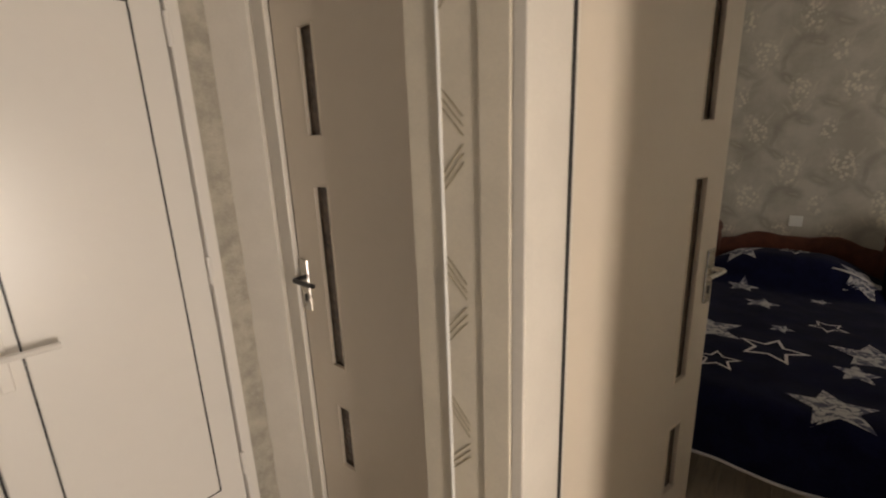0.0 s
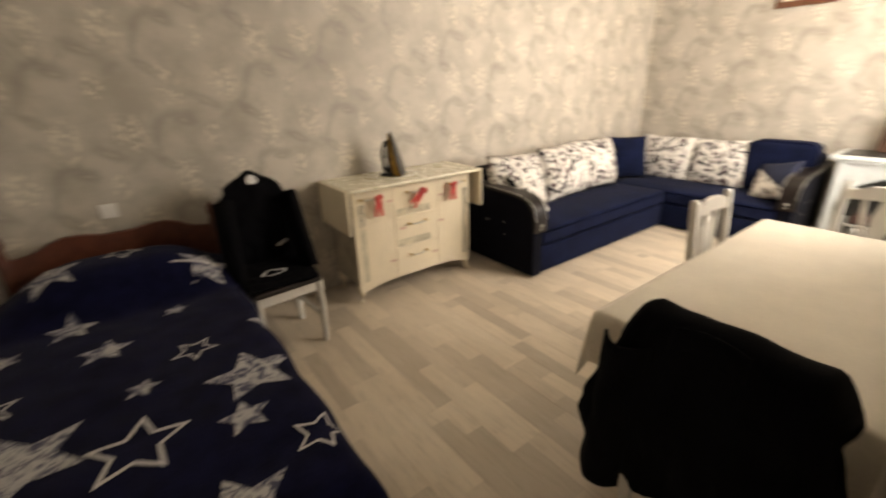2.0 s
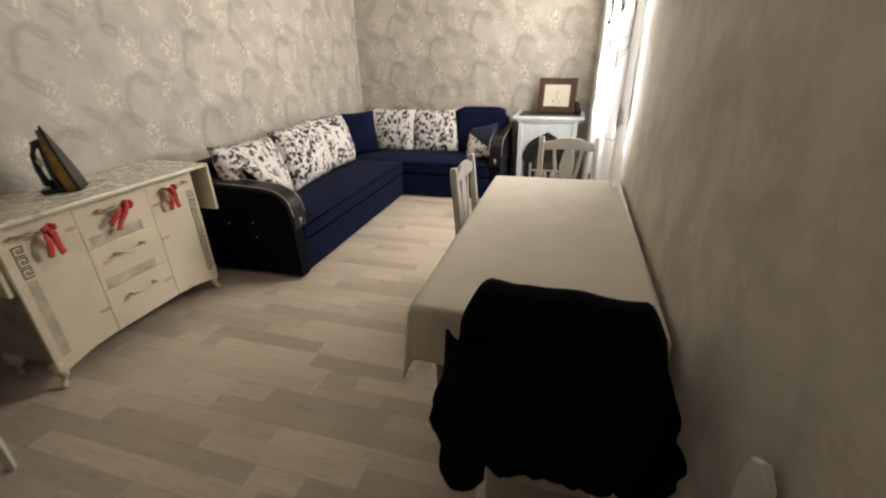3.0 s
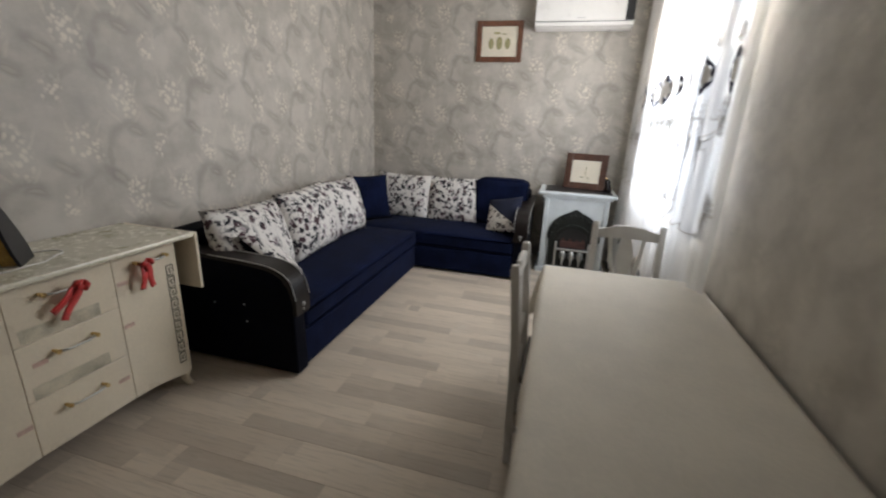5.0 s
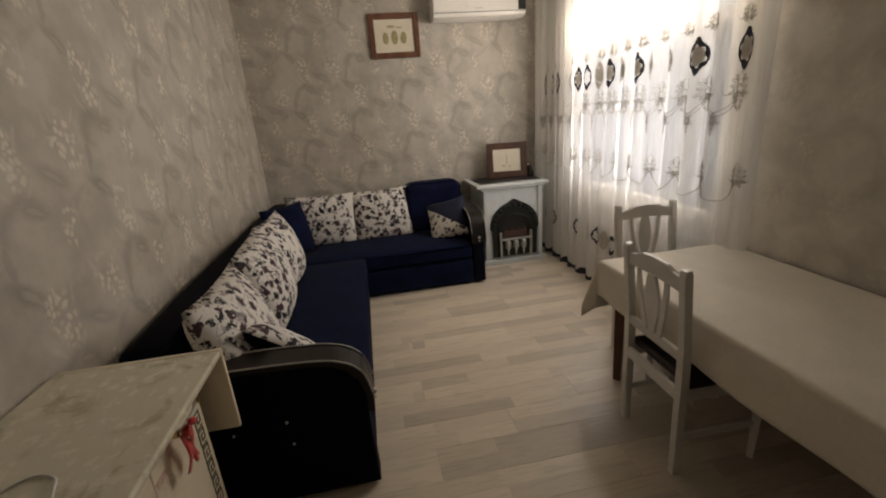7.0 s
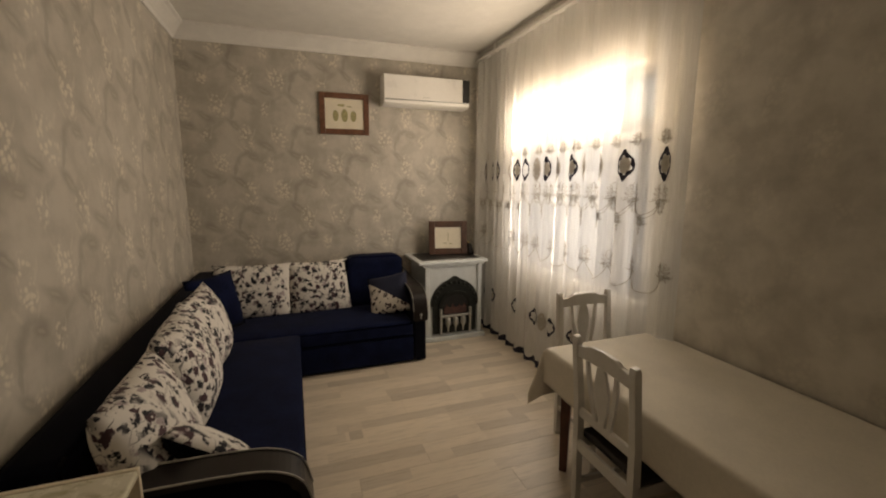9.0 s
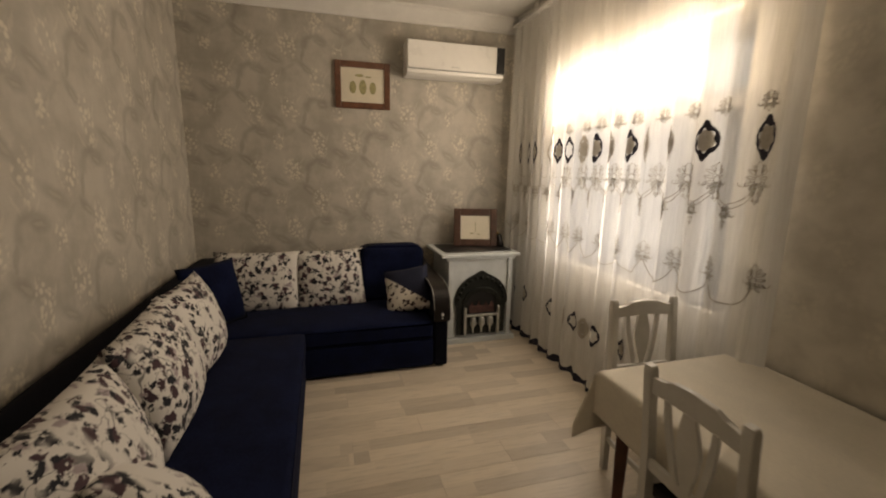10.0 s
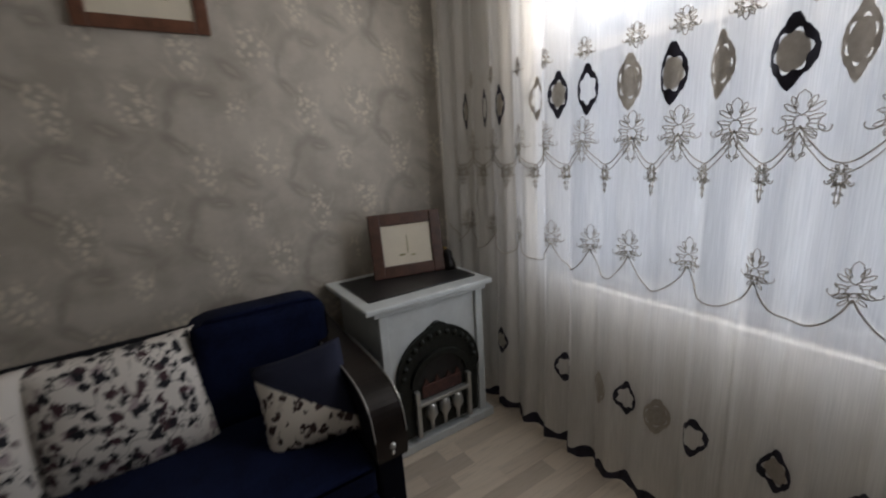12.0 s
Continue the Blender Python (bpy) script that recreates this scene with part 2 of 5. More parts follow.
def star_cloth():
    k = Mat("grey_star_print")
    c = k.coord()
    n = k.noise(c, 26, 3, 0.6, 1.2)
    k.base(k.mix(k.step(n, 0.40, 0.58), (0.07, 0.075, 0.12), (0.46, 0.45, 0.46)), 0.95)
    k.bump(k.noise(c, 160, 2), 0.4, 0.004)
    return k.m


def floral():
    """White cushion cloth strewn with dark petals, plum blots and thin stems."""
    k = Mat("floral_cushion_cloth")
    c = k.coord()
    r = k.math("MULTIPLY", k.random(), 20.0)
    x, y, z = k.xyz(c)
    p = k.vec(k.math("ADD", x, r), y, z)
    wob, wob2 = k.noise(p, 34, 3, 0.65), k.noise(k.vec(k.math("ADD", x, r), y, k.math("ADD", z, 5.0)), 34, 3, 0.65)
    px = k.math("ADD", k.math("ADD", x, r), k.math("MULTIPLY", wob, 0.085))
    pz = k.math("ADD", z, k.math("MULTIPLY", wob2, 0.085))
    v1 = k.voronoi(k.vec(px, y, pz), 25)
    v2 = k.voronoi(k.vec(px, k.math("ADD", y, 4.0), pz), 15)
    size = k.step(k.white(v1.outputs["Position"]), 0.0, 1.0, 0.34, 0.62)
    garland = k.noise(k.vec(k.math("ADD", x, r), y, k.math("MULTIPLY", z, 0.45)), 7, 2)
    clump = k.step(garland, 0.40, 0.47)
    dark = k.math("MULTIPLY", k.step(k.math("SUBTRACT", v1.outputs["Distance"], size), -0.03, 0.03, 1.0, 0.0), clump)
    keep = k.step(v1.outputs["Color"], 0.2, 0.22)
    dark = k.math("MULTIPLY", dark, keep)
    stem = k.math("ABSOLUTE", k.math("SUBTRACT", k.noise(p, 9, 1), 0.5))
    dark = k.math("MAXIMUM", dark, k.math("MULTIPLY", k.step(stem, 0.004, 0.010, 0.7, 0.0), clump))
    plum = k.math("MULTIPLY", k.step(v2.outputs["Distance"], 0.22, 0.36, 0.75, 0.0), k.step(k.white(v2.outputs["Position"]), 0.45, 0.5))
    col = k.mix(plum, (0.70, 0.67, 0.63), (0.27, 0.19, 0.22))
    hue = k.step(k.white(v1.outputs["Position"]), 0.75, 0.8)
    col = k.mix(dark, col, k.mix(hue, (0.010, 0.010, 0.016), (0.06, 0.028, 0.036)))
    k.base(col, 0.8)
    k.bump(k.noise(c, 220, 2), 0.3, 0.003)
    return k.m


def marble_top():
    k = Mat("green_white_marble_foil")
    c = k.coord()
    n = k.noise(c, 6, 6, 0.65, 1.6)
    f = k.noise(c, 30, 3)
    col = k.mix(k.step(n, 0.33, 0.50), (0.40, 0.36, 0.20), (0.69, 0.645, 0.50))
    k.base(k.mix(k.math("MULTIPLY", f, 0.3), col, (0.7, 0.68, 0.62)), k.step(f, 0.3, 0.7, 0.18, 0.3))
    return k.m


def laminate():
    """Three-strip pale oak laminate; each board shifts its strips by its own random number."""
    k = Mat("pale_oak_laminate")
    x, y, z = k.xyz(k.coord())
    r = k.random()
    x, y = y, x
    strip = k.math("FLOOR", k.math("DIVIDE", y, 0.09675))
    off = k.white(k.vec(strip, k.math("MULTIPLY", r, 37.0), 1.0))
    seg = k.math("FLOOR", k.math("DIVIDE", k.math("ADD", x, k.math("MULTIPLY", off, 0.62)), 0.62))
    tone = k.white(k.vec(strip, seg, k.math("MULTIPLY", r, 91.0)))
    grain = k.noise(k.vec(k.math("ADD", k.math("MULTIPLY", x, 0.09), k.math("MULTIPLY", tone, 9.0)), y, r), 75, 4, 0.6)
    cloud = k.noise(k.vec(k.math("MULTIPLY", x, 0.4), y, tone), 16, 3)
    dark = k.step(tone, 0.62, 0.98)
    col = k.mix(k.step(tone, 0.0, 0.62), (0.66, 0.565, 0.45), (0.57, 0.485, 0.385))
    col = k.mix(dark, col, (0.46, 0.39, 0.31))
    col = k.mix(k.math("MULTIPLY", k.step(grain, 0.45, 0.75), 0.38), col, (0.28, 0.235, 0.19))
    col = k.mix(k.math("MULTIPLY", k.step(cloud, 0.5, 0.8), 0.25), col, (0.60, 0.55, 0.48))
    k.base(col, k.step(grain, 0.3, 0.7, 0.30, 0.42))
    k.bump(grain, 0.08, 0.002)
    return k.m


def sheer():
    """Voile: part see-through, part glowing white cloth, with a fine vertical slub."""
    k = Mat("white_voile")
    x, y, z = k.xyz(k.coord())
    thread = k.noise(k.vec(k.math("MULTIPLY", x, 60.0), z, y), 6, 2)
    nt = k.nt
    tr, tl, df = (nt.nodes.new(n) for n in ("ShaderNodeBsdfTransparent", "ShaderNodeBsdfTranslucent", "ShaderNodeBsdfDiffuse"))
    # the window's cool glow is tinted into the translucent colour
    tl.inputs["Color"].default_value = (0.78, 0.82, 0.88, 1)
    df.inputs["Color"].default_value = (0.80, 0.78, 0.74, 1)
    a, b = nt.nodes.new("ShaderNodeMixShader"), nt.nodes.new("ShaderNodeMixShader")
    a.inputs[0].default_value = 0.89
    nt.links.new(tl.outputs[0], a.inputs[1]), nt.links.new(df.outputs[0], a.inputs[2])
    put(nt, b.inputs[0], k.step(thread, 0.3, 0.7, 0.66, 0.76))
    nt.links.new(tr.outputs[0], b.inputs[1]), nt.links.new(a.outputs[0], b.inputs[2])
    nt.links.new(b.outputs[0], k.out.inputs["Surface"])
    return k.m


def lace():
    """Embroidery thread: thin enough to glow a little."""
    k = Mat("grey_lace_thread")
    nt = k.nt
    tl, df, a = nt.nodes.new("ShaderNodeBsdfTranslucent"), nt.nodes.new("ShaderNodeBsdfDiffuse"), nt.nodes.new("ShaderNodeMixShader")
    c = k.mix(k.noise(k.coord(), 60, 3), (0.34, 0.31, 0.265), (0.50, 0.46, 0.405))
    put(nt, tl.inputs["Color"], c), put(nt, df.inputs["Color"], c)
    a.inputs[0].default_value = 0.94
    nt.links.new(tl.outputs[0], a.inputs[1]), nt.links.new(df.outputs[0], a.inputs[2])
    nt.links.new(a.outputs[0], k.out.inputs["Surface"])
    return k.m


def glass():
    k = Mat("window_glass")
    k.base((0.95, 0.97, 0.97), 0.02)
    k.b.inputs["Transmission Weight"].default_value = 1.0
    k.b.inputs["IOR"].default_value = 1.45
    return k.m


M_LACE = lace()
M_STAR, M_FLORAL, M_MARBLE, M_FLOOR, M_SHEER, M_GLASS = star_cloth(), floral(), marble_top(), laminate(), sheer(), glass()

# ---- mesh helpers ----


def part(name, bm, material, parent=None, label="", smooth=False):
    """Links a bmesh as one mesh object, under a thing or a part."""
    bmesh.ops.recalc_face_normals(bm, faces=bm.faces)
    me = bpy.data.meshes.new(name)
    bm.to_mesh(me)
    bm.free()
    me.materials.append(material)
    if smooth:
        me.shade_smooth()
    ob = new(name, me)
    ob.parent = parent
    return tagged(ob, label)


def thing(name, at, label, category, group="", rz=0.0):
    ob = tagged(new(name), label, category, group)
    ob.empty_display_size = 0.1
    ob.matrix_basis = pose(*at, 0, 0, rz)
    return ob


def box(lo, hi, bevel=0.0, bm=None, seg=2):
    bm = bm or bmesh.new()
    g = bmesh.ops.create_cube(bm, size=1.0)["verts"]
    for v in g:
        for i in range(3):
            v.co[i] = lo[i] if v.co[i] < 0 else hi[i]
    if bevel:
        edges = list({e for v in g for e in v.link_edges})
        bmesh.ops.bevel(bm, geom=edges, offset=bevel, segments=seg, affect="EDGES", profile=0.5)
    return bm


def slab(outline, axis, lo, hi, bevel=0.0, bm=None):
    """Extrudes a 2D outline along axis from lo to hi; the outline's pairs fill the other two axes in order."""
    bm = bm or bmesh.new()

    def at(p, d):
        c = list(p)
        c.insert("xyz".index(axis), d)
        return c
    a = [bm.verts.new(at(p, lo)) for p in outline]
    b = [bm.verts.new(at(p, hi)) for p in outline]
    n = len(outline)
    caps = [bm.faces.new(a), bm.faces.new(b[::-1])]
    for i in range(n):
        bm.faces.new((a[i], a[(i + 1) % n], b[(i + 1) % n], b[i]))
    if bevel:
        bmesh.ops.bevel(bm, geom=list({e for f in caps for e in f.edges}), offset=bevel, segments=2, affect="EDGES", profile=0.5)
    return bm


def tube(points, r, sides=8, bm=None):
    """A round rod along points."""
    bm = bm or bmesh.new()
    rings = []
    pts = [Vector(p) for p in points]
    for i, p in enumerate(pts):
        d = (pts[min(i + 1, len(pts) - 1)] - pts[max(i - 1, 0)]).normalized()
        s = d.cross(Vector((0, 0, 1)) if abs(d.z) < 0.9 else Vector((1, 0, 0))).normalized()
        t = d.cross(s)
        rr = r[i] if isinstance(r, (list, tuple)) else r
        rings.append([bm.verts.new(p + rr * (math.cos(a) * s + math.sin(a) * t)) for a in (2 * math.pi * j / sides for j in range(sides))])
    for a, b in zip(rings, rings[1:]):
        for j in range(sides):
            bm.faces.new((a[j], a[(j + 1) % sides], b[(j + 1) % sides], b[j]))
    bm.faces.new(rings[0][::-1]), bm.faces.new(rings[-1])
    return bm


def sheet(nu, nv, f, bm=None):
    """A grid of points f(u, v), u and v from 0 to 1."""
    bm = bm or bmesh.new()
    g = [[bm.verts.new(f(i / nu, j / nv)) for j in range(nv + 1)] for i in range(nu + 1)]
    for i in range(nu):
        for j in range(nv):
            bm.faces.new((g[i][j], g[i + 1][j], g[i + 1][j + 1], g[i][j + 1]))
    return bm


def thicken(ob, t):
    m = ob.modifiers.new("thickness", "SOLIDIFY")
    m.thickness, m.offset = t, 0.0
    return ob


def cushion_mesh(w, h, t, n=14, sag=0.0, pinch=0.06):
    """A stuffed square cushion, upright in x and z, its belly along y."""
    bm = bmesh.new()

    def side(s):
        def f(a, b):
            u, v = 2 * a - 1, 2 * b - 1
            belly = max(0.0, (1 - abs(u) ** 2.6) * (1 - abs(v) ** 2.6)) ** 0.55
            edge = 1 - pinch * (1 - (u * u) * (v * v)) * max(abs(u), abs(v)) ** 6
            wob = 0.012 * noise.noise(Vector((u * 2.3 + w * 7, v * 2.1, s * 3)))
            return (u * w / 2 * edge, s * (t / 2 * belly) + wob * belly, v * h / 2 * edge - sag * (1 - u * u) * (v > 0) * v)
        return f
    sheet(n, n, side(1), bm)
    sheet(n, n, side(-1), bm)
    bmesh.ops.remove_doubles(bm, verts=bm.verts, dist=0.0008)
    return bm


def wall(name, lo, hi, material, holes=(), axis="x"):
    """A thick wall as one mesh of blocks round its openings; holes: (from, to, bottom, top) along axis."""
    i = "xyz".index(axis)
    cuts = sorted({lo[i], hi[i], *(h[0] for h in holes), *(h[1] for h in holes)})
    bm = bmesh.new()
    for a, b in zip(cuts, cuts[1:]):
        spans = [(lo[2], hi[2])]
        for h in holes:
            if h[0] <= a and b <= h[1]:
                spans = [(lo[2], h[2]), (h[3], hi[2])]
        for z0, z1 in spans:
            if z1 - z0 > 0.001:
                p, q = list(lo), list(hi)
                p[i], q[i], p[2], q[2] = a, b, z0, z1
                box(p, q, bm=bm)
    bmesh.ops.remove_doubles(bm, verts=bm.verts, dist=0.0005)
    inner = [f for f in bm.faces if any(g is not f and (g.calc_center_median() - f.calc_center_median()).length < 0.0005 for e in f.edges for g in e.link_faces)]
    bmesh.ops.delete(bm, geom=inner, context="FACES_ONLY")
    return tagged(part(name, bm, material), kind="structure")

# ---- setting ----
X0, X1, YS, YH, YN, ZC = -0.46, 5.82, 1.18, 0.85, 4.27, 3.06

wall("wall_north", (X0, YN, -0.1), (X1, YN + 0.2, ZC), M_WALL_X)
wall("wall_east", (X1, 0.85, -0.1), (X1 + 0.2, YN + 0.2, ZC), M_WALL_Y)
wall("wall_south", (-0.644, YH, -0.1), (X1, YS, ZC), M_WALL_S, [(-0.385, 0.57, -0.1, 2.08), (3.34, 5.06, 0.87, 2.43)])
wall("wall_west", (X0 - 0.15, YS, -0.1), (X0, YN + 0.2, ZC), M_PLASTER)
wall("wall_bath", (-1.6, 0.985, -0.1), (-0.644, YS, ZC), M_HALL, [(-1.39, -0.646, -0.1, 2.05)])
wall("wall_hall_west", (-1.8, -1.2, -0.1), (-1.6, YS, ZC), M_PLASTER, axis="y")
wall("wall_hall_south", (-1.6, -1.35, -0.1), (2.0, -1.2, ZC), M_HALL)
# the hole is an added slot that shapes the hall lamp's beam
wall("wall_hall_east", (1.8, -1.2, -0.1), (2.0, YH, ZC), M_HALL, [(0.06, 0.32, 0.25, 1.72)], axis="y")
tagged(part("bath_backing", box((-1.6, 1.5, -0.1), (X0 - 0.15, 1.6, ZC)), M_PLASTER), kind="structure")
tagged(part("hall_floor", box((-1.6, -1.2, -0.1), (2.0, 0.9, -0.012)), M_TABLEWOOD), kind="structure")
tagged(part("ceiling", box((-1.8, -1.35, ZC), (X1 + 0.2, YN + 0.2, ZC + 0.15)), M_PLASTER), "plain white painted ceiling", kind="structure")
tagged(part("ground", box((-40, -60, -0.7), (60, 0.8, -0.6)), M_OUT), kind="structure")
# backdrop added behind the window lamps
tagged(part("courtyard_wall", box((-4, -0.95, -0.6), (14, -0.7, 2.42)), M_OUT), "dark blue backdrop wall added outside the window", kind="structure")

# cornice: a stepped cove round the room
COVE = [(0.0, 0.0), (0.0, -0.13), (0.018, -0.13), (0.03, -0.105), (0.075, -0.055), (0.10, -0.03), (0.12, -0.02), (0.12, 0.0)]


def cornice(name, fix, axis, sign, lo, hi):
    """sign: the way into the room from the wall at fix."""
    pts = [(fix + sign * d, ZC + z - 0.001) for d, z in COVE]
    return tagged(part(name, slab(pts, axis, lo, hi), M_PLASTER), kind="structure")


cornice("cornice_north", YN, "x", -1, X0, X1)
cornice("cornice_east", X1, "y", -1, YS, YN)
cornice("cornice_south", YS, "x", 1, X0, X1)

# door frame between hall and room
frame_1 = tagged(new("door_frame"), "pale foil-wrapped door frame of the room", kind="structure")
part("jamb", box((-0.385, 0.835, 0), (-0.355, 1.012, 2.05), 0.004), M_JAMB, frame_1)
part("jamb_rebate", box((-0.385, 1.012, 0), (-0.372, 1.185, 2.06), 0.003), M_JAMB, frame_1)
part("jamb", box((0.54, 0.835, 0), (0.57, 1.185, 2.05), 0.004), M_JAMB, frame_1)
# black strip laid in for the shaded gap beside the hinges
part("door_seal", box((-0.3715, 1.059, 0), (-0.366, 1.07, 2.05), 0.001), M_GASKET_GAP, frame_1)
part("head", box((-0.385, 0.835, 2.05), (0.57, 1.185, 2.08), 0.004), M_JAMB, frame_1)
part("casing", box((-0.456, 0.832, 0), (-0.3855, 0.849, 2.12), 0.004), M_HALL, frame_1)
part("casing", box((0.5705, 1.1805, 0), (0.64, 1.197, 2.12), 0.004), M_JAMB, frame_1)
part("casing", box((-0.456, 1.1805, 0), (-0.3855, 1.197, 2.12), 0.004), M_JAMB, frame_1)
part("casing", box((-0.455, 1.1805, 2.0605), (0.57, 1.196, 2.12), 0.004), M_JAMB, frame_1)

# patterned panel strip on the pier
strip = tagged(new("patterned_panel"), "narrow cream wall panel with engraved zigzag lines", "panel", kind="structure")
part("panel", box((-0.547, 0.838, 0), (-0.4565, 0.849, ZC - 0.001)), M_HALL, strip)
part("edge_bead", tube([(-0.551, 0.836, 0), (-0.551, 0.836, ZC - 0.001)], 0.004), M_AC, strip)
part("margin", box((-0.644, 0.842, 0), (-0.556, 0.849, ZC - 0.001)), M_HALL, strip)
for q in range(8):
    z = 0.524 + 0.343 * q
    for turn in (1, -1):
        for d in (0.008, 0.026, 0.044):
            part("engraved_line", tube([(-0.545, 0.8378, z + turn * (d + 0.055)), (-0.495, 0.8378, z + turn * d)], 0.0016, 5), M_GROOVE, strip)

# ---- doors ----


def door_handle(parent, x, turn, material, lever):
    plate = part("handle_plate", box((x - 0.026, -0.009, 0.955), (x + 0.026, 0.0, 1.155), 0.004), material, parent)
    part("lever", tube([(x, -0.008, 1.085), (x, -0.05, 1.085), (x + turn * 0.012, -0.056, 1.085), (x + turn * 0.12, -0.052, 1.082)], 0.009), lever, plate)
    part("keyhole", box((x - 0.006, -0.012, 0.99), (x + 0.006, -0.0092, 1.02)), M_DARKPL, plate)


def door_leaf(name, at, rz, width, s0, s1, slits, hx, turn, label):
    d = thing(name, at, label, "door", rz=rz)
    d["kind"] = "structure"
    bm = bmesh.new()
    z0, z1 = 0.012, 2.035
    box((0, 0, z0), (s0, 0.04, z1), bm=bm), box((s1, 0, z0), (width, 0.04, z1), bm=bm)
    edges = [z0] + [z for s in slits for z in s] + [z1]
    for a, b in zip(edges[::2], edges[1::2]):
        box((s0, 0, a), (s1, 0.04, b), bm=bm)
    bmesh.ops.remove_doubles(bm, verts=bm.verts, dist=0.0003)
    part("leaf", bm, M_DOOR, d)
    for a, b in slits:
        p = part("pane", box((s0, 0.016, a), (s1, 0.024, b)), M_SLIT, d, "dark brown glass strip")
        for lo, hi in (((s0, -0.003, a), (s0 + 0.006, 0.012, b)), ((s1 - 0.006, -0.003, a), (s1, 0.012, b)),
                       ((s0, -0.003, a), (s1, 0.012, a + 0.006)), ((s0, -0.003, b - 0.006), (s1, 0.012, b))):
            part("bead", box(lo, hi, 0.0015), M_DOOR, p)
    door_handle(d, hx, turn, M_CHROME, M_CHROME if turn < 0 else M_DARKPL)
    return d


door_leaf("door_1", (-0.377, 1.076, 0), 75.8, 0.865, 0.640, 0.730, ((0.20, 0.497), (0.682, 1.418), (1.588, 1.95)), 0.815, -1,
          "open cream foil door with three dark glass strips")
door_leaf("door_2", (-1.383, 0.985, 0), 0.0, 0.735, 0.140, 0.222, ((0.31, 0.592), (0.753, 1.430), (1.586, 1.925)), 0.032, 1,
          "closed cream foil door with three dark glass strips")
bath_frame = tagged(new("bath_door_frame"), "pale foil-wrapped door frame in the hall", kind="structure")
part("jamb", box((-1.47, 0.965, 0), (-1.39, 1.03, 2.06), 0.004), M_JAMB, bath_frame)
part("head", box((-1.4695, 0.965, 2.045), (-0.645, 0.984, 2.12), 0.004), M_JAMB, bath_frame)

pvc = tagged(new("door_3"), "closed white plastic entrance door with black gasket lines", "door", kind="structure")
part("frame_post", box((-1.599, 0.735, 0.0), (-1.555, 0.775, 2.12), 0.004), M_PVC, pvc)
part("frame_head", box((-1.599, -0.75, 2.08), (-1.556, 0.7345, 2.15), 0.004), M_PVC, pvc)
part("leaf_frame", slab([(0.12, 0.06), (0.73, 0.06), (0.73, 2.07), (0.12, 2.07)], "x", -1.598, -1.575, 0.004), M_PVC, pvc)
part("infill_panel", box((-1.576, 0.228, 0.262), (-1.571, 0.636, 1.99), 0.0015), M_PVC, pvc)
part("side_leaf", box((-1.598, -0.75, 0.06), (-1.577, 0.112, 2.07), 0.004), M_PVC, pvc)
for lo, hi in (((0.222, 0.256), (0.227, 1.996)), ((0.637, 0.256), (0.642, 1.996)), ((0.2275, 0.256), (0.6365, 0.261)), ((0.2275, 1.991), (0.6365, 1.996)), ((0.113, 0.06), (0.119, 2.07))):
    part("gasket", box((-1.5765, lo[0], lo[1]), (-1.5715, hi[0], hi[1])), M_GASKET_GAP, pvc)
h = part("handle_plate", box((-1.575, 0.165, 0.93), (-1.562, 0.195, 1.16), 0.004), M_PVC, pvc)
part("lever", tube([(-1.563, 0.18, 1.04), (-1.525, 0.18, 1.04), (-1.52, 0.2, 1.04), (-1.522, 0.3, 1.037)], 0.010), M_PVC, h)
for z in (1.93, 1.14, 0.33):
    part("hinge", tube([(-1.558, 0.735, z - 0.05), (-1.558, 0.735, z + 0.05)], 0.010), M_PVC, pvc)
rough = sheet(6, 60, lambda a, b: (-1.587 + 0.008 * noise.noise(Vector((a * 2, b * 26, 0))), 0.772 + 0.10 * a + (0.012 * noise.noise(Vector((b * 30, 5, a))) if a in (0.0, 1.0) else 0), 2.9 * b))
tagged(part("unfinished_plaster_strip", rough, M_ROUGH), kind="structure")
tagged(part("hall_corner_trim", slab([(-1.599, 0.868), (-1.588, 0.868), (-1.475, 0.952), (-1.475, 0.984), (-1.599, 0.984)], "z", 0, 2.6, 0.004), M_JAMB), kind="structure")

# ---- window and curtain ----
win = tagged(new("window_1"), "window behind a voile curtain, its frame darkened as if backlit", "window", kind="structure")


WX0, WX1 = 3.34, 5.06


def win_bar(name, lo, hi, y0=0.99, y1=1.05, parent=None):
    return part(name, box((lo[0], y0, lo[1]), (hi[0], y1, hi[1]), 0.005), M_WINFRAME, parent or win)


for a, b in (((WX0 + 0.001, 0.871), (WX0 + 0.045, 2.429)), ((WX1 - 0.045, 0.871), (WX1 - 0.001, 2.429)),
             ((WX0 + 0.0455, 0.871), (WX1 - 0.0455, 0.915)), ((WX0 + 0.0455, 2.385), (WX1 - 0.0455, 2.429))):
    win_bar("window_frame", a, b)
win_bar("transom", (WX0 + 0.0455, 1.965), (WX1 - 0.0455, 2.02))
win_bar("mullion", (4.215, 2.0205), (4.285, 2.3845))
for a, b, z0, z1 in ((WX0 + 0.041, WX1 - 0.041, 0.91, 1.97), (WX0 + 0.041, 4.219, 2.015, 2.39), (4.281, WX1 - 0.041, 2.015, 2.39)):
    p = part("pane", box((a, 1.017, z0), (b, 1.023, z1)), M_GLASS, win)
    p.visible_shadow = False
part("window_sill", box((WX0 + 0.001, 1.052, 0.8705), (WX1 - 0.001, 1.12, 0.885), 0.006), M_WINFRAME, win)
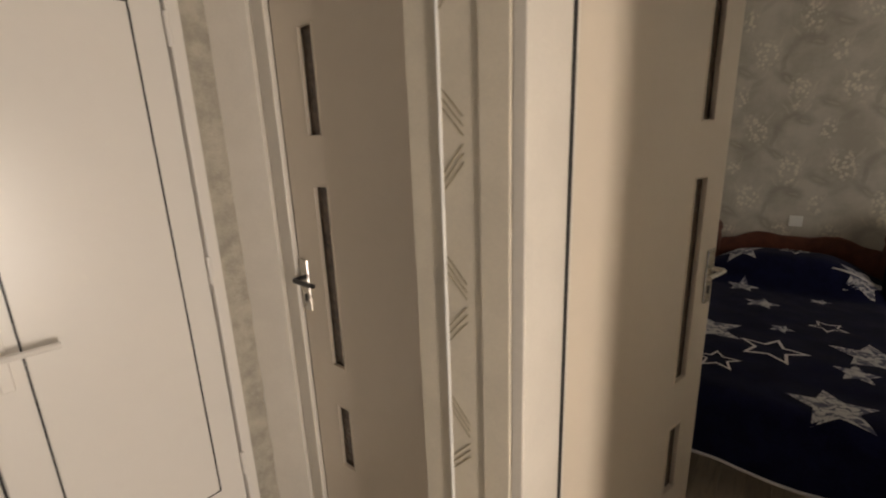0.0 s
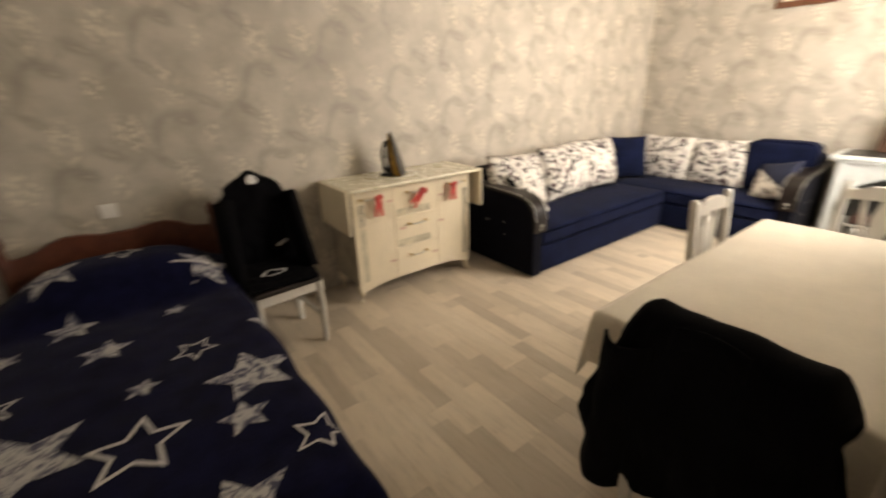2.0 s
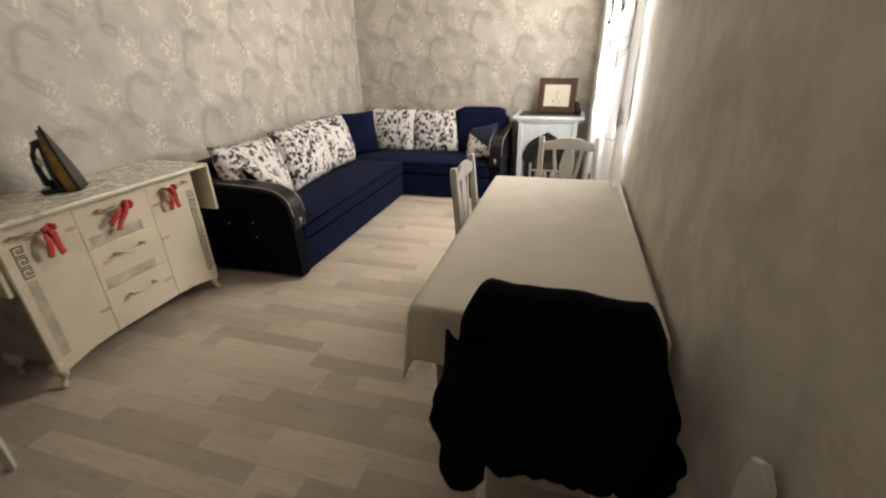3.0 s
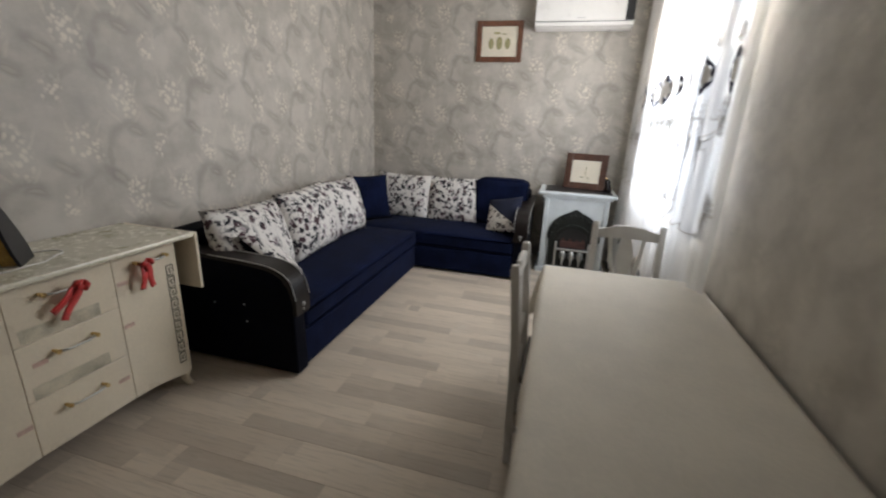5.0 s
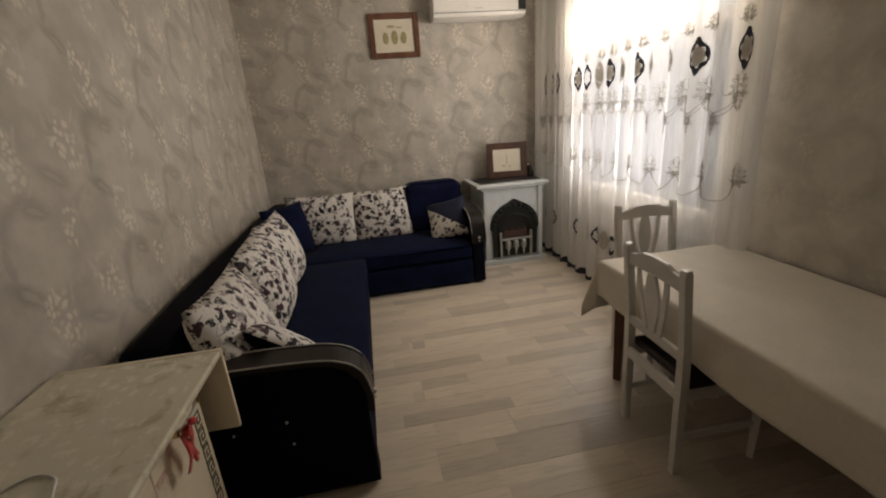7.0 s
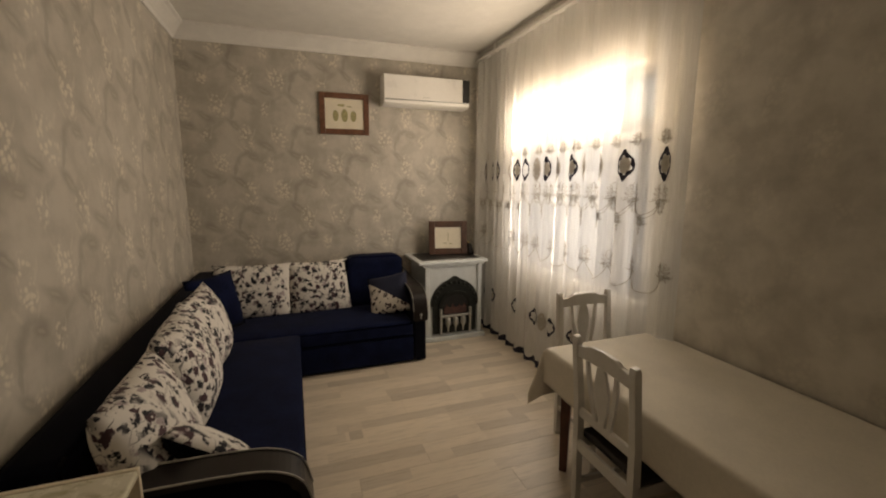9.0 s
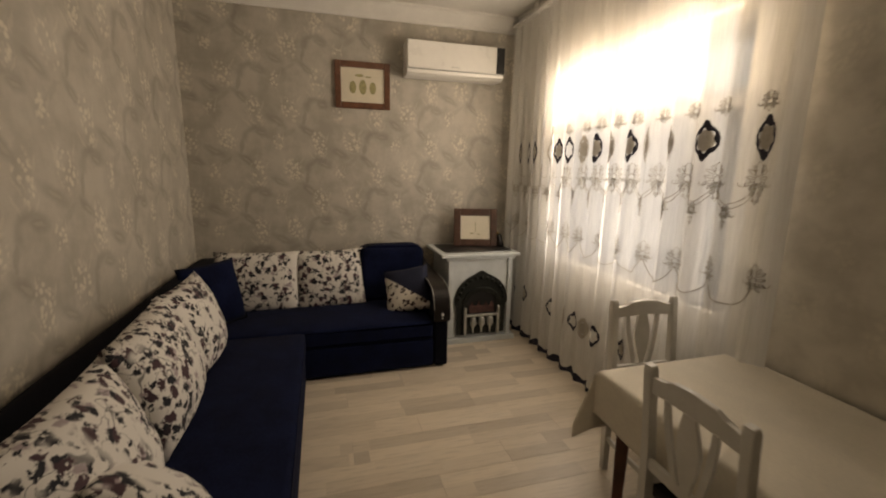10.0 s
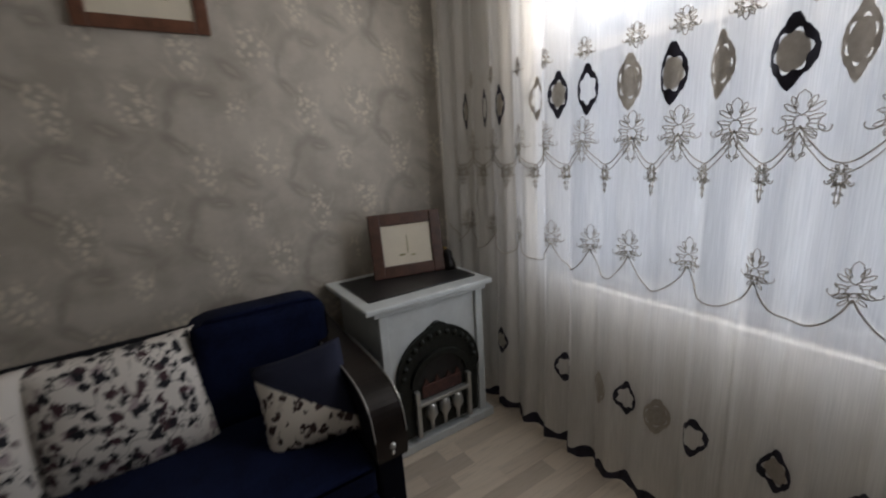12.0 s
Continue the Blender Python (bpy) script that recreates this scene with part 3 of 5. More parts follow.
# dark slabs added over the reveals to keep their sides from shining
for a, b in ((WX0 + 0.0015, WX0 + 0.007), (WX1 - 0.007, WX1 - 0.0015)):
    part("window_lining", box((a, 0.86, 0.8705), (b, 0.96, 2.4295)), M_WINFRAME, win)
    part("window_lining", box((a, 1.051, 0.8855), (b, 1.175, 2.4295)), M_WINFRAME, win)
# the small casement stands open into the room, edge-on behind the voile
sash = win_bar("open_sash", (3.475, 0.89), (3.575, 1.93), 1.185, 1.215)
win_bar("sash_rail", (3.545, 0.925), (3.575, 0.965), 1.052, 1.1845, sash)
win_bar("sash_rail", (3.545, 1.885), (3.575, 1.925), 1.052, 1.1845, sash)
CX0, CX1, CZ0, CZ1 = 3.02, 5.74, 0.02, 2.97


def voile_y(x, z):
    """How far into the room the curtain hangs: soft uneven folds that deepen downwards."""
    d = (CZ1 - z) / (CZ1 - CZ0)
    ph = 2 * math.pi * (x / 0.172 + 0.55 * noise.noise(Vector((x * 1.7, 0.3, 0))) + 0.10 * noise.noise(Vector((x * 2.0, z * 0.7, 4))))
    amp = (0.016 + 0.022 * d) * (0.75 + 0.5 * noise.noise(Vector((x * 3.1, 2.0, z * 0.3))))
    near = min(1.0, (x - CX0) / 0.25)
    return 1.235 + 0.075 * near * (0.7 + 0.3 * d) + amp * (math.sin(ph) + 0.25 * math.sin(2.3 * ph + 1.0)) * (0.4 + 0.6 * near)


curtain = thing("curtain", (0, 0, 0), "white sheer voile curtain with dark embroidered medallions and lace scallops", "curtain")
part("voile", sheet(420, 30, lambda a, b: (CX0 + a * (CX1 - CX0), voile_y(CX0 + a * (CX1 - CX0), CZ0 + b * (CZ1 - CZ0)), CZ0 + b * (CZ1 - CZ0))), M_SHEER, curtain, smooth=True)


def on_voile(x, z, lift=0.005):
    return (x, voile_y(x, z) + lift, z)


def medallion(cx, cz, w, h, material, fill, rnd):
    """An oval wreath with pointed ends, stitched on the folds."""
    bm = bmesh.new()
    n = 40
    rings = []
    for k, r in enumerate((1.0, 0.88, 0.73)):
        ring = []
        for j in range(n):
            a = 2 * math.pi * j / n
            tip = 1 + (0.34 * max(0.0, abs(math.sin(a)) - 0.88) / 0.12 if k == 0 else 0.0)
            rr = r * (1 + (0.13 * math.sin(6 * a + rnd) if k == 2 else 0.02 * math.sin(15 * a)))
            ring.append(bm.verts.new(on_voile(cx + w * rr * math.cos(a), cz + h * rr * tip * math.sin(a))))
        rings.append(ring)
    for p, q in zip(rings, rings[1:]):
        for j in range(n):
            bm.faces.new((p[j], p[(j + 1) % n], q[(j + 1) % n], q[j]))
    ob = part("medallion", bm, material, curtain, smooth=True)
    if fill:
        bm = sheet(10, 10, lambda a, b: on_voile(cx + w * 0.70 * (2 * a - 1) * math.sqrt(max(0, 1 - 0.5 * (2 * b - 1) ** 2)), cz + h * 0.70 * (2 * b - 1) * math.sqrt(max(0, 1 - 0.5 * (2 * a - 1) ** 2)), 0.003))
        part("medallion_centre", bm, M_LACE, ob, smooth=True)


ROW = (5.52, 5.34, 5.20, 4.96, 4.82, 4.66, 4.47, 4.30, 4.15, 3.97, 3.83, 3.65, 3.42, 3.15)
for i, x in enumerate(ROW):
    solid = i in (3, 6, 8, 10, 11)
    medallion(x, 1.775, (0.02, 0.014, 0.03)[i] if i < 3 else 0.058 if i in (9, 12) else 0.042, 0.077, M_LACE if solid else M_DARKLACE, i % 2 == 0 or x < 4.4, i)
for i, x in enumerate((5.45, 5.22, 4.78, 4.56, 4.43, 4.28, 4.13, 3.88, 3.66, 3.40)):
    medallion(x, 0.45, 0.048, 0.062, M_LACE if i in (3, 5) else M_DARKLACE, i % 2 == 1, i)


def stroke(bm, pts, r=0.0019):
    tube([on_voile(x, z, 0.004) for x, z in pts], r, 4, bm)


def lace_motif(bm, cx, cz, w, up, down, curl=True):
    """A damask sprig in fine cord, the same on both sides: crown above, pendant below, curls at the flanks."""

    def petal(x, z, ang, ln, wd):
        ca, sa = math.cos(ang), math.sin(ang)
        pts = []
        for j in range(9):
            t = 2 * math.pi * j / 8
            p, q = ln * (0.5 - 0.5 * math.cos(t)), wd * math.sin(t) * 0.5
            pts.append((x + p * ca - q * sa, z + p * sa + q * ca))
        stroke(bm, pts)

    for s in (1, -1):
        for deg, at, ln in ((66, 0.45, 0.34), (38, 0.3, 0.40), (12, 0.1, 0.36), (-20, -0.1, 0.42), (-48, -0.3, 0.3)):
            ang = radians(deg if s > 0 else 180 - deg)
            petal(cx + s * 0.10 * w, cz + at * up, ang, ln * w, 0.34 * ln * w)
        for j in range(3 if down > 0.05 else 1):
            d = (j + 0.6) / 3.2
            petal(cx + s * 0.05 * w, cz - d * down, radians(-35 if s > 0 else 215), 0.36 * w * (1.1 - d), 0.13 * w)
        if curl:
            pts = []
            for j in range(12):
                t = j / 11
                rr = 0.30 * w * (1 - 0.75 * t)
                pts.append((cx + s * (0.55 * w + rr * math.cos(4.6 * t + 1.9)), cz - 0.12 * down + rr * math.sin(4.6 * t + 1.9)))
            stroke(bm, pts, 0.002)
    petal(cx, cz + 0.2 * up, radians(90), 0.8 * up, 0.3 * w)
    petal(cx, cz - 0.15 * down, radians(-90), 0.85 * down, 0.22 * w)
    petal(cx, cz - 0.02, radians(90), 0.04, 0.03)


def cord(x0, x1, zpeak, drop, r):
    pts = [on_voile(x0 + (x1 - x0) * k / 14, zpeak - drop * math.sin(math.pi * k / 14) ** 0.75, 0.006) for k in range(15)]
    part("stitched_scallop", tube(pts, r, 5), M_LACE, curtain, smooth=True)


rnd = random.Random(5)
thread = bmesh.new()
x = 3.10
while x < 5.55:
    w = rnd.uniform(0.185, 0.235)
    cord(x, x + w, 1.10, 0.115, 0.0032)
    lace_motif(thread, x, 1.125, 0.085, 0.085, 0.035, True)
    x += w
x = 3.16
while x < 5.55:
    w = rnd.uniform(0.165, 0.225)
    cord(x, x + w, 1.575, 0.105, 0.0026)
    cord(x, x + w, 1.555, 0.112, 0.0022)
    lace_motif(thread, x, 1.585, 0.10, 0.085, 0.11)
    lace_motif(thread, x + 0.5 * w, 1.43, 0.055, 0.04, 0.08)
    lace_motif(thread, x, 1.93, 0.065, 0.05, 0.04)
    x += w
tagged(part("embroidery", thread, M_LACE, curtain, smooth=True), kind="stuff")
hem = sheet(260, 3, lambda a, b: on_voile(CX0 + a * (CX1 - CX0), 0.012 + b * (0.05 + 0.018 * math.sin(a * 150)), 0.003))
thicken(part("dark_lace_hem", hem, M_DARKLACE, curtain), 0.003)
rail = thing("curtain_rail", (0, 0, 0), "white ceiling curtain rail above the window", "curtain rail")
part("track", box((2.9, 1.27, 2.965), (5.75, 1.33, 2.985), 0.004), M_AC, rail)
part("bracket", box((3.1, 1.285, 2.985), (3.14, 1.315, ZC)), M_AC, rail)
part("bracket", box((5.3, 1.285, 2.985), (5.34, 1.315, ZC)), M_AC, rail)

# ---- sofa ----
sofa = thing("corner_sofa", (0, 0, 0), "navy velour corner sofa with dark lacquered curved armrests", "sofa")


def padded(lo, hi, r, name, material=None, parent=None, crown=0.02):
    bm = bmesh.new()
    box(lo, hi, bm=bm)
    bmesh.ops.subdivide_edges(bm, edges=bm.edges, cuts=7, use_grid_fill=True)
    c = [(a + b) / 2 for a, b in zip(lo, hi)]
    for v in bm.verts:
        u = [(v.co[i] - c[i]) / (hi[i] - lo[i]) * 2 for i in range(3)]
        if u[2] > 0.9:
            v.co.z += crown * (1 - u[0] ** 4) * (1 - u[1] ** 4) + 0.006 * noise.noise(v.co * 3.0)
    sharp = [e for e in bm.edges if len(e.link_faces) == 2 and e.calc_face_angle() > 1.0]
    bmesh.ops.bevel(bm, geom=sharp, offset=r, segments=3, affect="EDGES", profile=0.5)
    return part(name, bm, material or M_NAVY, parent or sofa, smooth=True)


padded((2.80, 3.335, 0.02), (4.79, 4.0, 0.25), 0.012, "base", crown=0.0)
padded((4.81, 2.335, 0.02), (5.5, 4.0, 0.25), 0.012, "base", crown=0.0)
padded((2.80, 3.325, 0.252), (4.80, 4.02, 0.405), 0.03, "seat")
padded((4.805, 2.335, 0.252), (5.52, 4.02, 0.405), 0.03, "seat")
padded((2.75, 4.02, 0.02), (5.80, 4.24, 0.80), 0.04, "back", M_BLACKVEL)
padded((5.55, 2.26, 0.02), (5.80, 4.02, 0.80), 0.04, "back", M_BLACKVEL)
padded((5.40, 2.28, 0.40), (5.62, 2.86, 0.905), 0.05, "back_panel")


def catmull(pts, n):
    """A smooth run through 2D points."""
    out = []
    for i in range(len(pts) - 1):
        p0, p1, p2, p3 = pts[max(i - 1, 0)], pts[i], pts[i + 1], pts[min(i + 2, len(pts) - 1)]
        for s in range(n):
            t = s / n
            out.append(tuple(0.5 * (2 * b + (c - a) * t + (2 * a - 5 * b + 4 * c - d) * t * t + (3 * b - a - 3 * c + d) * t ** 3) for a, b, c, d in zip(p0, p1, p2, p3)))
    return out + [pts[-1]]


def arm(m):
    """An armrest in its own space: length along x from 0 (front) to 0.9, outer face at y = 0, 0.11 thick."""
    spl = lambda q: catmull(q, 5)
    prof = [(0.0, 0.02), (0.9, 0.02), (0.9, 0.71), (0.72, 0.69), (0.5, 0.672), (0.28, 0.664), (0.14, 0.645), (0.05, 0.595), (0.01, 0.50)]
    ob = part("armrest", slab(prof, "y", 0.0, 0.11, 0.012), M_BLACKVEL, sofa, "black velour armrest panel")
    ob.matrix_basis = m
    top = [(0.9, 0.735), (0.72, 0.715), (0.5, 0.698), (0.28, 0.692), (0.12, 0.672), (0.02, 0.612), (-0.018, 0.5), (-0.02, 0.40)]
    low = [(0.004, 0.40), (0.008, 0.49), (0.045, 0.592), (0.135, 0.648), (0.28, 0.667), (0.5, 0.676), (0.72, 0.694), (0.9, 0.714)]
    part("arm_trim", slab(spl(top) + spl(low), "y", -0.012, 0.122, 0.008), M_TRIM, ob, "dark glossy lacquered wood trim")
    line = spl([(0.55, 0.703), (0.28, 0.694), (0.115, 0.674), (0.015, 0.613), (-0.021, 0.5)])
    part("inlay", tube([(p, -0.0125, q) for p, q in line], 0.0035, 6), M_STEEL, ob, "thin silver inlay line")
    part("inlay", tube([(p, 0.123, q) for p, q in line], 0.0035, 6), M_STEEL, ob)
    for z in (0.46, 0.43):
        bm = bmesh.new()
        bmesh.ops.create_uvsphere(bm, u_segments=10, v_segments=6, radius=0.014 if z > 0.45 else 0.008)
        bmesh.ops.translate(bm, verts=bm.verts, vec=(-0.022, 0.055, z))
        part("stud", bm, M_STEEL, ob, smooth=True)
    for x, z in ((0.34, 0.42), (0.33, 0.31), (0.55, 0.40)):
        part("tack", tube([(x, -0.004, z), (x, 0.002, z)], 0.006), M_STEEL, ob)


arm(Matrix.Translation((2.69, 3.325, 0)) @ Matrix(((0, 1, 0, 0), (1, 0, 0, 0), (0, 0, 1, 0), (0, 0, 0, 1))))
arm(Matrix.Translation((4.81, 2.215, 0)))


def cushion(name, at, w, h, t, rx, rz, material, label, ry=0.0, back=None):
    ob = part(name, cushion_mesh(w, h, t), material, None, label, smooth=True)
    if back:
        ob.data.materials.append(back)
        for f in ob.data.polygons:
            f.material_index = 1 if f.center.y > 0.004 else 0
    tagged(ob, category="cushion", group="sofa cushions")
    ob.matrix_basis = pose(*at, 0, 0, rz) @ pose(0, 0, 0, rx, ry, 0)
    return ob


FL = "white sofa back cushion with dark floral print"
cushion("back_cushion", (3.10, 3.90, 0.655), 0.74, 0.55, 0.25, -18, 3, M_FLORAL, FL, 3)
cushion("back_cushion", (3.77, 3.915, 0.675), 0.68, 0.55, 0.26, -17, 2, M_FLORAL, FL, -2)
cushion("back_cushion", (4.35, 3.925, 0.68), 0.66, 0.54, 0.24, -16, -2, M_FLORAL, FL, 1)
cushion("back_cushion", (5.43, 3.71, 0.64), 0.70, 0.53, 0.18, -13, -90, M_FLORAL, FL, 1)
cushion("back_cushion", (5.43, 3.12, 0.64), 0.60, 0.53, 0.18, -13, -90, M_FLORAL, FL, -1)
cushion("corner_cushion", (5.06, 3.975, 0.655), 0.48, 0.50, 0.16, -14, -38, M_NAVY, "plain navy velour corner cushion")
cushion("throw_cushion", (3.05, 3.72, 0.585), 0.46, 0.42, 0.15, -50, 24, M_FLORAL, "small white floral throw cushion with black back leaning on the armrest", 20, M_BLACKVEL)


def two_tone():
    k = Mat("navy_and_floral_halves")
    c = k.coord()
    x, y, z = k.xyz(c)
    wob = k.math("MULTIPLY", k.noise(c, 34, 3), 0.08)
    v1 = k.voronoi(k.vec(k.math("ADD", x, wob), y, k.math("ADD", z, wob)), 27)
    dark = k.math("MULTIPLY", k.step(v1.outputs["Distance"], 0.44, 0.50, 1.0, 0.0), k.step(k.white(v1.outputs["Position"]), 0.35, 0.4))
    pale = k.mix(dark, (0.68, 0.64, 0.58), (0.05, 0.03, 0.03))
    cut = k.step(k.math("ADD", k.math("MULTIPLY", x, 0.75), z), -0.004, 0.004)
    k.base(k.mix(cut, pale, (0.007, 0.010, 0.03)), 0.9)
    k.bump(k.noise(c, 200, 2), 0.3, 0.003)
    return k.m


cushion("throw_cushion", (5.14, 2.49, 0.582), 0.40, 0.40, 0.13, -30, -112, two_tone(), "small cushion half navy and half floral", -13)

# ---- fireplace ----
fire = thing("decorative_fireplace", (0, 0, 0), "pale blue-white decorative fireplace with dark cast-iron arch", "fireplace")
FX = 5.235
part("cabinet", box((FX + 0.012, 1.46, 0.05), (5.78, 2.09, 0.80), 0.004), M_FIRE, fire)
part("plinth", box((FX - 0.03, 1.42, 0.0), (5.79, 2.12, 0.05), 0.006), M_FIRE, fire)
part("pilaster", box((FX - 0.008, 2.045, 0.05), (FX + 0.0115, 2.09, 0.7995), 0.004), M_FIRE, fire)
part("pilaster", box((FX - 0.008, 1.46, 0.05), (FX + 0.0115, 1.505, 0.7995), 0.004), M_FIRE, fire)
part("cornice_board", box((FX - 0.012, 1.435, 0.80), (5.79, 2.115, 0.826), 0.006), M_FIRE, fire)
part("mantel", box((FX - 0.028, 1.395, 0.826), (5.80, 2.16, 0.856), 0.007), M_FIRE, fire)
ARC = [(1.765 + 0.262 * math.cos(a), 0.40 + 0.262 * math.sin(a)) for a in np.linspace(0.0, math.pi, 25)]
CREST = [(1.825, 0.656), (1.812, 0.674), (1.795, 0.672), (1.784, 0.688), (1.765, 0.692), (1.746, 0.688), (1.735, 0.672), (1.718, 0.674), (1.705, 0.656)]
arch = [(2.005, 0.08), (2.005, 0.36), (2.027, 0.38)] + [p for p in ARC if p[0] > 1.84] + CREST + [p for p in ARC if p[0] < 1.69] + [(1.503, 0.38), (1.525, 0.36), (1.525, 0.08)]
part("arch_plate", slab([(float(a), float(b)) for a, b in arch], "x", FX - 0.012, FX + 0.0115, 0.003), M_IRON, fire, "dark cast-iron arch plate")
for n in range(13):
    a = 0.15 + (math.pi - 0.3) * n / 12
    bm = bmesh.new()
    bmesh.ops.create_uvsphere(bm, u_segments=8, v_segments=6, radius=0.017)
    bmesh.ops.translate(bm, verts=bm.verts, vec=(FX - 0.014, 1.765 + 0.228 * math.cos(a), 0.40 + 0.228 * math.sin(a)))
    part("cast_flower", bm, M_IRON, fire, smooth=True)
part("firebox", slab([(float(1.765 + 0.15 * math.cos(a)), float(0.37 + 0.13 * math.sin(a))) for a in np.linspace(0, math.pi, 13)], "x", FX - 0.0145, FX - 0.0125), M_DARKPL, fire)
hood = [(1.765 + 0.19 * math.cos(a), 0.37 + 0.17 * math.sin(a)) for a in np.linspace(0, math.pi, 15)]
inner = [(1.765 + 0.155 * math.cos(a), 0.37 + 0.135 * math.sin(a)) for a in np.linspace(math.pi, 0, 15)]
part("hood_rim", slab([(float(a), float(b)) for a, b in hood + inner], "x", FX - 0.03, FX - 0.0125, 0.003), M_IRON, fire)
part("ember_bed", box((FX - 0.022, 1.64, 0.29), (FX - 0.0125, 1.89, 0.36), 0.003), M_EMBER, fire, "red-brown painted embers")
part("grate_bar", box((FX - 0.05, 1.60, 0.262), (FX - 0.0125, 1.93, 0.282), 0.004), M_STEEL, fire)
for y in (1.60, 1.93):
    part("grate_post", box((FX - 0.045, y - 0.012, 0.08), (FX - 0.0125, y + 0.012, 0.35), 0.004), M_STEEL, fire)
for y in (1.68, 1.765, 1.85):
    part("grate_bulb", tube([(FX - 0.03, y, 0.10), (FX - 0.03, y, 0.15), (FX - 0.03, y, 0.19), (FX - 0.03, y, 0.24), (FX - 0.03, y, 0.262)], [0.008, 0.012, 0.034, 0.03, 0.01], 10), M_STEEL, fire, smooth=True)
for y in (1.66, 1.72, 1.79, 1.86):
    part("flame_tongue", slab([(y - 0.02, 0.36), (y + 0.02, 0.36), (y + 0.004, 0.40)], "x", FX - 0.02, FX - 0.0125), M_EMBER, fire)
# the mantel's dark recess, put in as a flat black strip
part("mantel_runner", box((FX + 0.07, 1.44, 0.8565), (5.72, 2.10, 0.864), 0.002), M_DARKPL, None, "flat black strip for the dark recess in the mantel top")["category"] = "tray"


def picture_frame(name, w, h, border, label, m, art, wood):
    """Upright in x and z, its face towards -y."""
    ob = tagged(new(name), label, "picture")
    ob.matrix_basis = m
    for lo, hi in (((-w / 2, -h / 2), (-w / 2 + border, h / 2)), ((w / 2 - border, -h / 2), (w / 2, h / 2)),
                   ((-w / 2 + border, h / 2 - border), (w / 2 - border, h / 2)), ((-w / 2 + border, -h / 2), (w / 2 - border, -h / 2 + border))):
        part("frame_rail", box((lo[0], -0.026, lo[1]), (hi[0], 0.0, hi[1]), 0.006), wood, ob)
    print_ = part("print", box((-w / 2 + border, -0.012, -h / 2 + border), (w / 2 - border, -0.004, h / 2 - border)), M_MOUNT, ob, "ivory print")
    for pts in art:
        part("printed_shape", slab(pts, "y", -0.0145, -0.0125), M_INK, print_)
    return ob


def blob(cx, cz, rx, rz, n=14):
    return [(cx + rx * math.cos(2 * math.pi * i / n), cz + rz * math.sin(2 * math.pi * i / n)) for i in range(n)]


picture_frame("wall_picture", 0.50, 0.41, 0.055, "small print in a red-brown wooden frame on the wall", pose(5.815, 2.775, 2.352, 0, 0, -90),
              [blob(-0.09, -0.02, 0.03, 0.055), blob(0.0, -0.015, 0.034, 0.065), blob(0.09, -0.02, 0.03, 0.055), blob(-0.03, 0.085, 0.04, 0.012), blob(0.05, 0.075, 0.03, 0.006)], M_FRAME)
picture_frame("standing_frame", 0.43, 0.37, 0.068, "wooden framed dial leaning on the mantel", pose(5.60, 1.71, 1.046, 0, 0, -103) @ pose(0, 0, 0, -8),
              [blob(0.0, 0.0, 0.0035, 0.06, 8), blob(-0.035, -0.06, 0.02, 0.006), blob(0.03, -0.066, 0.016, 0.005)], M_DARKWOOD)
orn = thing("mantel_ornament", (5.52, 1.475, 0.8645), "small dark ornament on the mantel", "ornament")
part("body", tube([(0, 0, 0), (0, 0, 0.03), (0, 0.005, 0.07), (0, 0.012, 0.10), (0, 0.02, 0.125)], [0.045, 0.04, 0.028, 0.032, 0.012], 12), M_TRIM, orn, smooth=True)
part("knob", tube([(0, 0.02, 0.125), (0, 0.035, 0.14)], [0.012, 0.006], 8), M_GOLD, orn)

# ---- air conditioner ----
ac = thing("air_conditioner", (5.815, 1.93, 2.46), "white split air conditioner with a dark display end", "air conditioner")
acp = [(-0.0, -0.015), (-0.15, -0.015), (-0.19, 0.01), (-0.20, 0.06), (-0.20, 0.265), (-0.185, 0.285), (0.0, 0.285)]
part("body", slab([(a, b) for a, b in acp], "y", -0.47, 0.47, 0.008), M_AC, ac)
part("front_panel", box((-0.211, -0.385, 0.045), (-0.2005, 0.467, 0.277), 0.005), M_AC, ac)
part("display_panel", box((-0.211, -0.467, 0.045), (-0.2005, -0.388, 0.277), 0.004), M_DARKPL, ac, "glossy dark display end")
part("flap", slab([(-0.10, -0.017), (-0.185, -0.001), (-0.190, -0.005), (-0.102, -0.022)], "y", -0.40, 0.45), M_AC, ac)
part("flap_shadow_gap", box((-0.2025, -0.46, 0.036), (-0.199, 0.46, 0.041)), M_DARKPL, ac)
part("label_bar", box((-0.2125, -0.02, 0.065), (-0.2112, 0.06, 0.073)), M_STEEL, ac)

# ---- sideboard ----
side = thing("sideboard", (0, 0, 0), "cream lacquered sideboard with drop-leaf ends and greenish marbled top", "sideboard")
DX0, DX1, DY0, DY1 = 1.395, 2.445, 3.842, 4.25
part("top", box((1.345, 3.762, 0.868), (2.50, 4.255, 0.89), 0.006), M_MARBLE, side, "greenish white marbled top")
for x in (1.322, 2.504):
    part("drop_leaf", box((x, 3.764, 0.578), (x + 0.018, 4.25, 0.888), 0.004), M_CREAM, side, "cream drop leaf hanging at the end")
part("body", slab([(DX0, 0.15), (DX0 + 0.06, 0.10), (DX0 + 0.22, 0.135), (DX1 - 0.22, 0.135), (DX1 - 0.06, 0.10), (DX1, 0.15), (DX1, 0.867), (DX0, 0.867)], "y", DY0 + 0.02, DY1), M_SIDE, side, "darker mottled cream carcass")
shape = [(DX0, 0.10), (DX0 + 0.04, 0.088), (DX0 + 0.10, 0.105), (DX0 + 0.2, 0.125), (1.7188, 0.13), (1.7188, 0.862), (DX0, 0.862)]
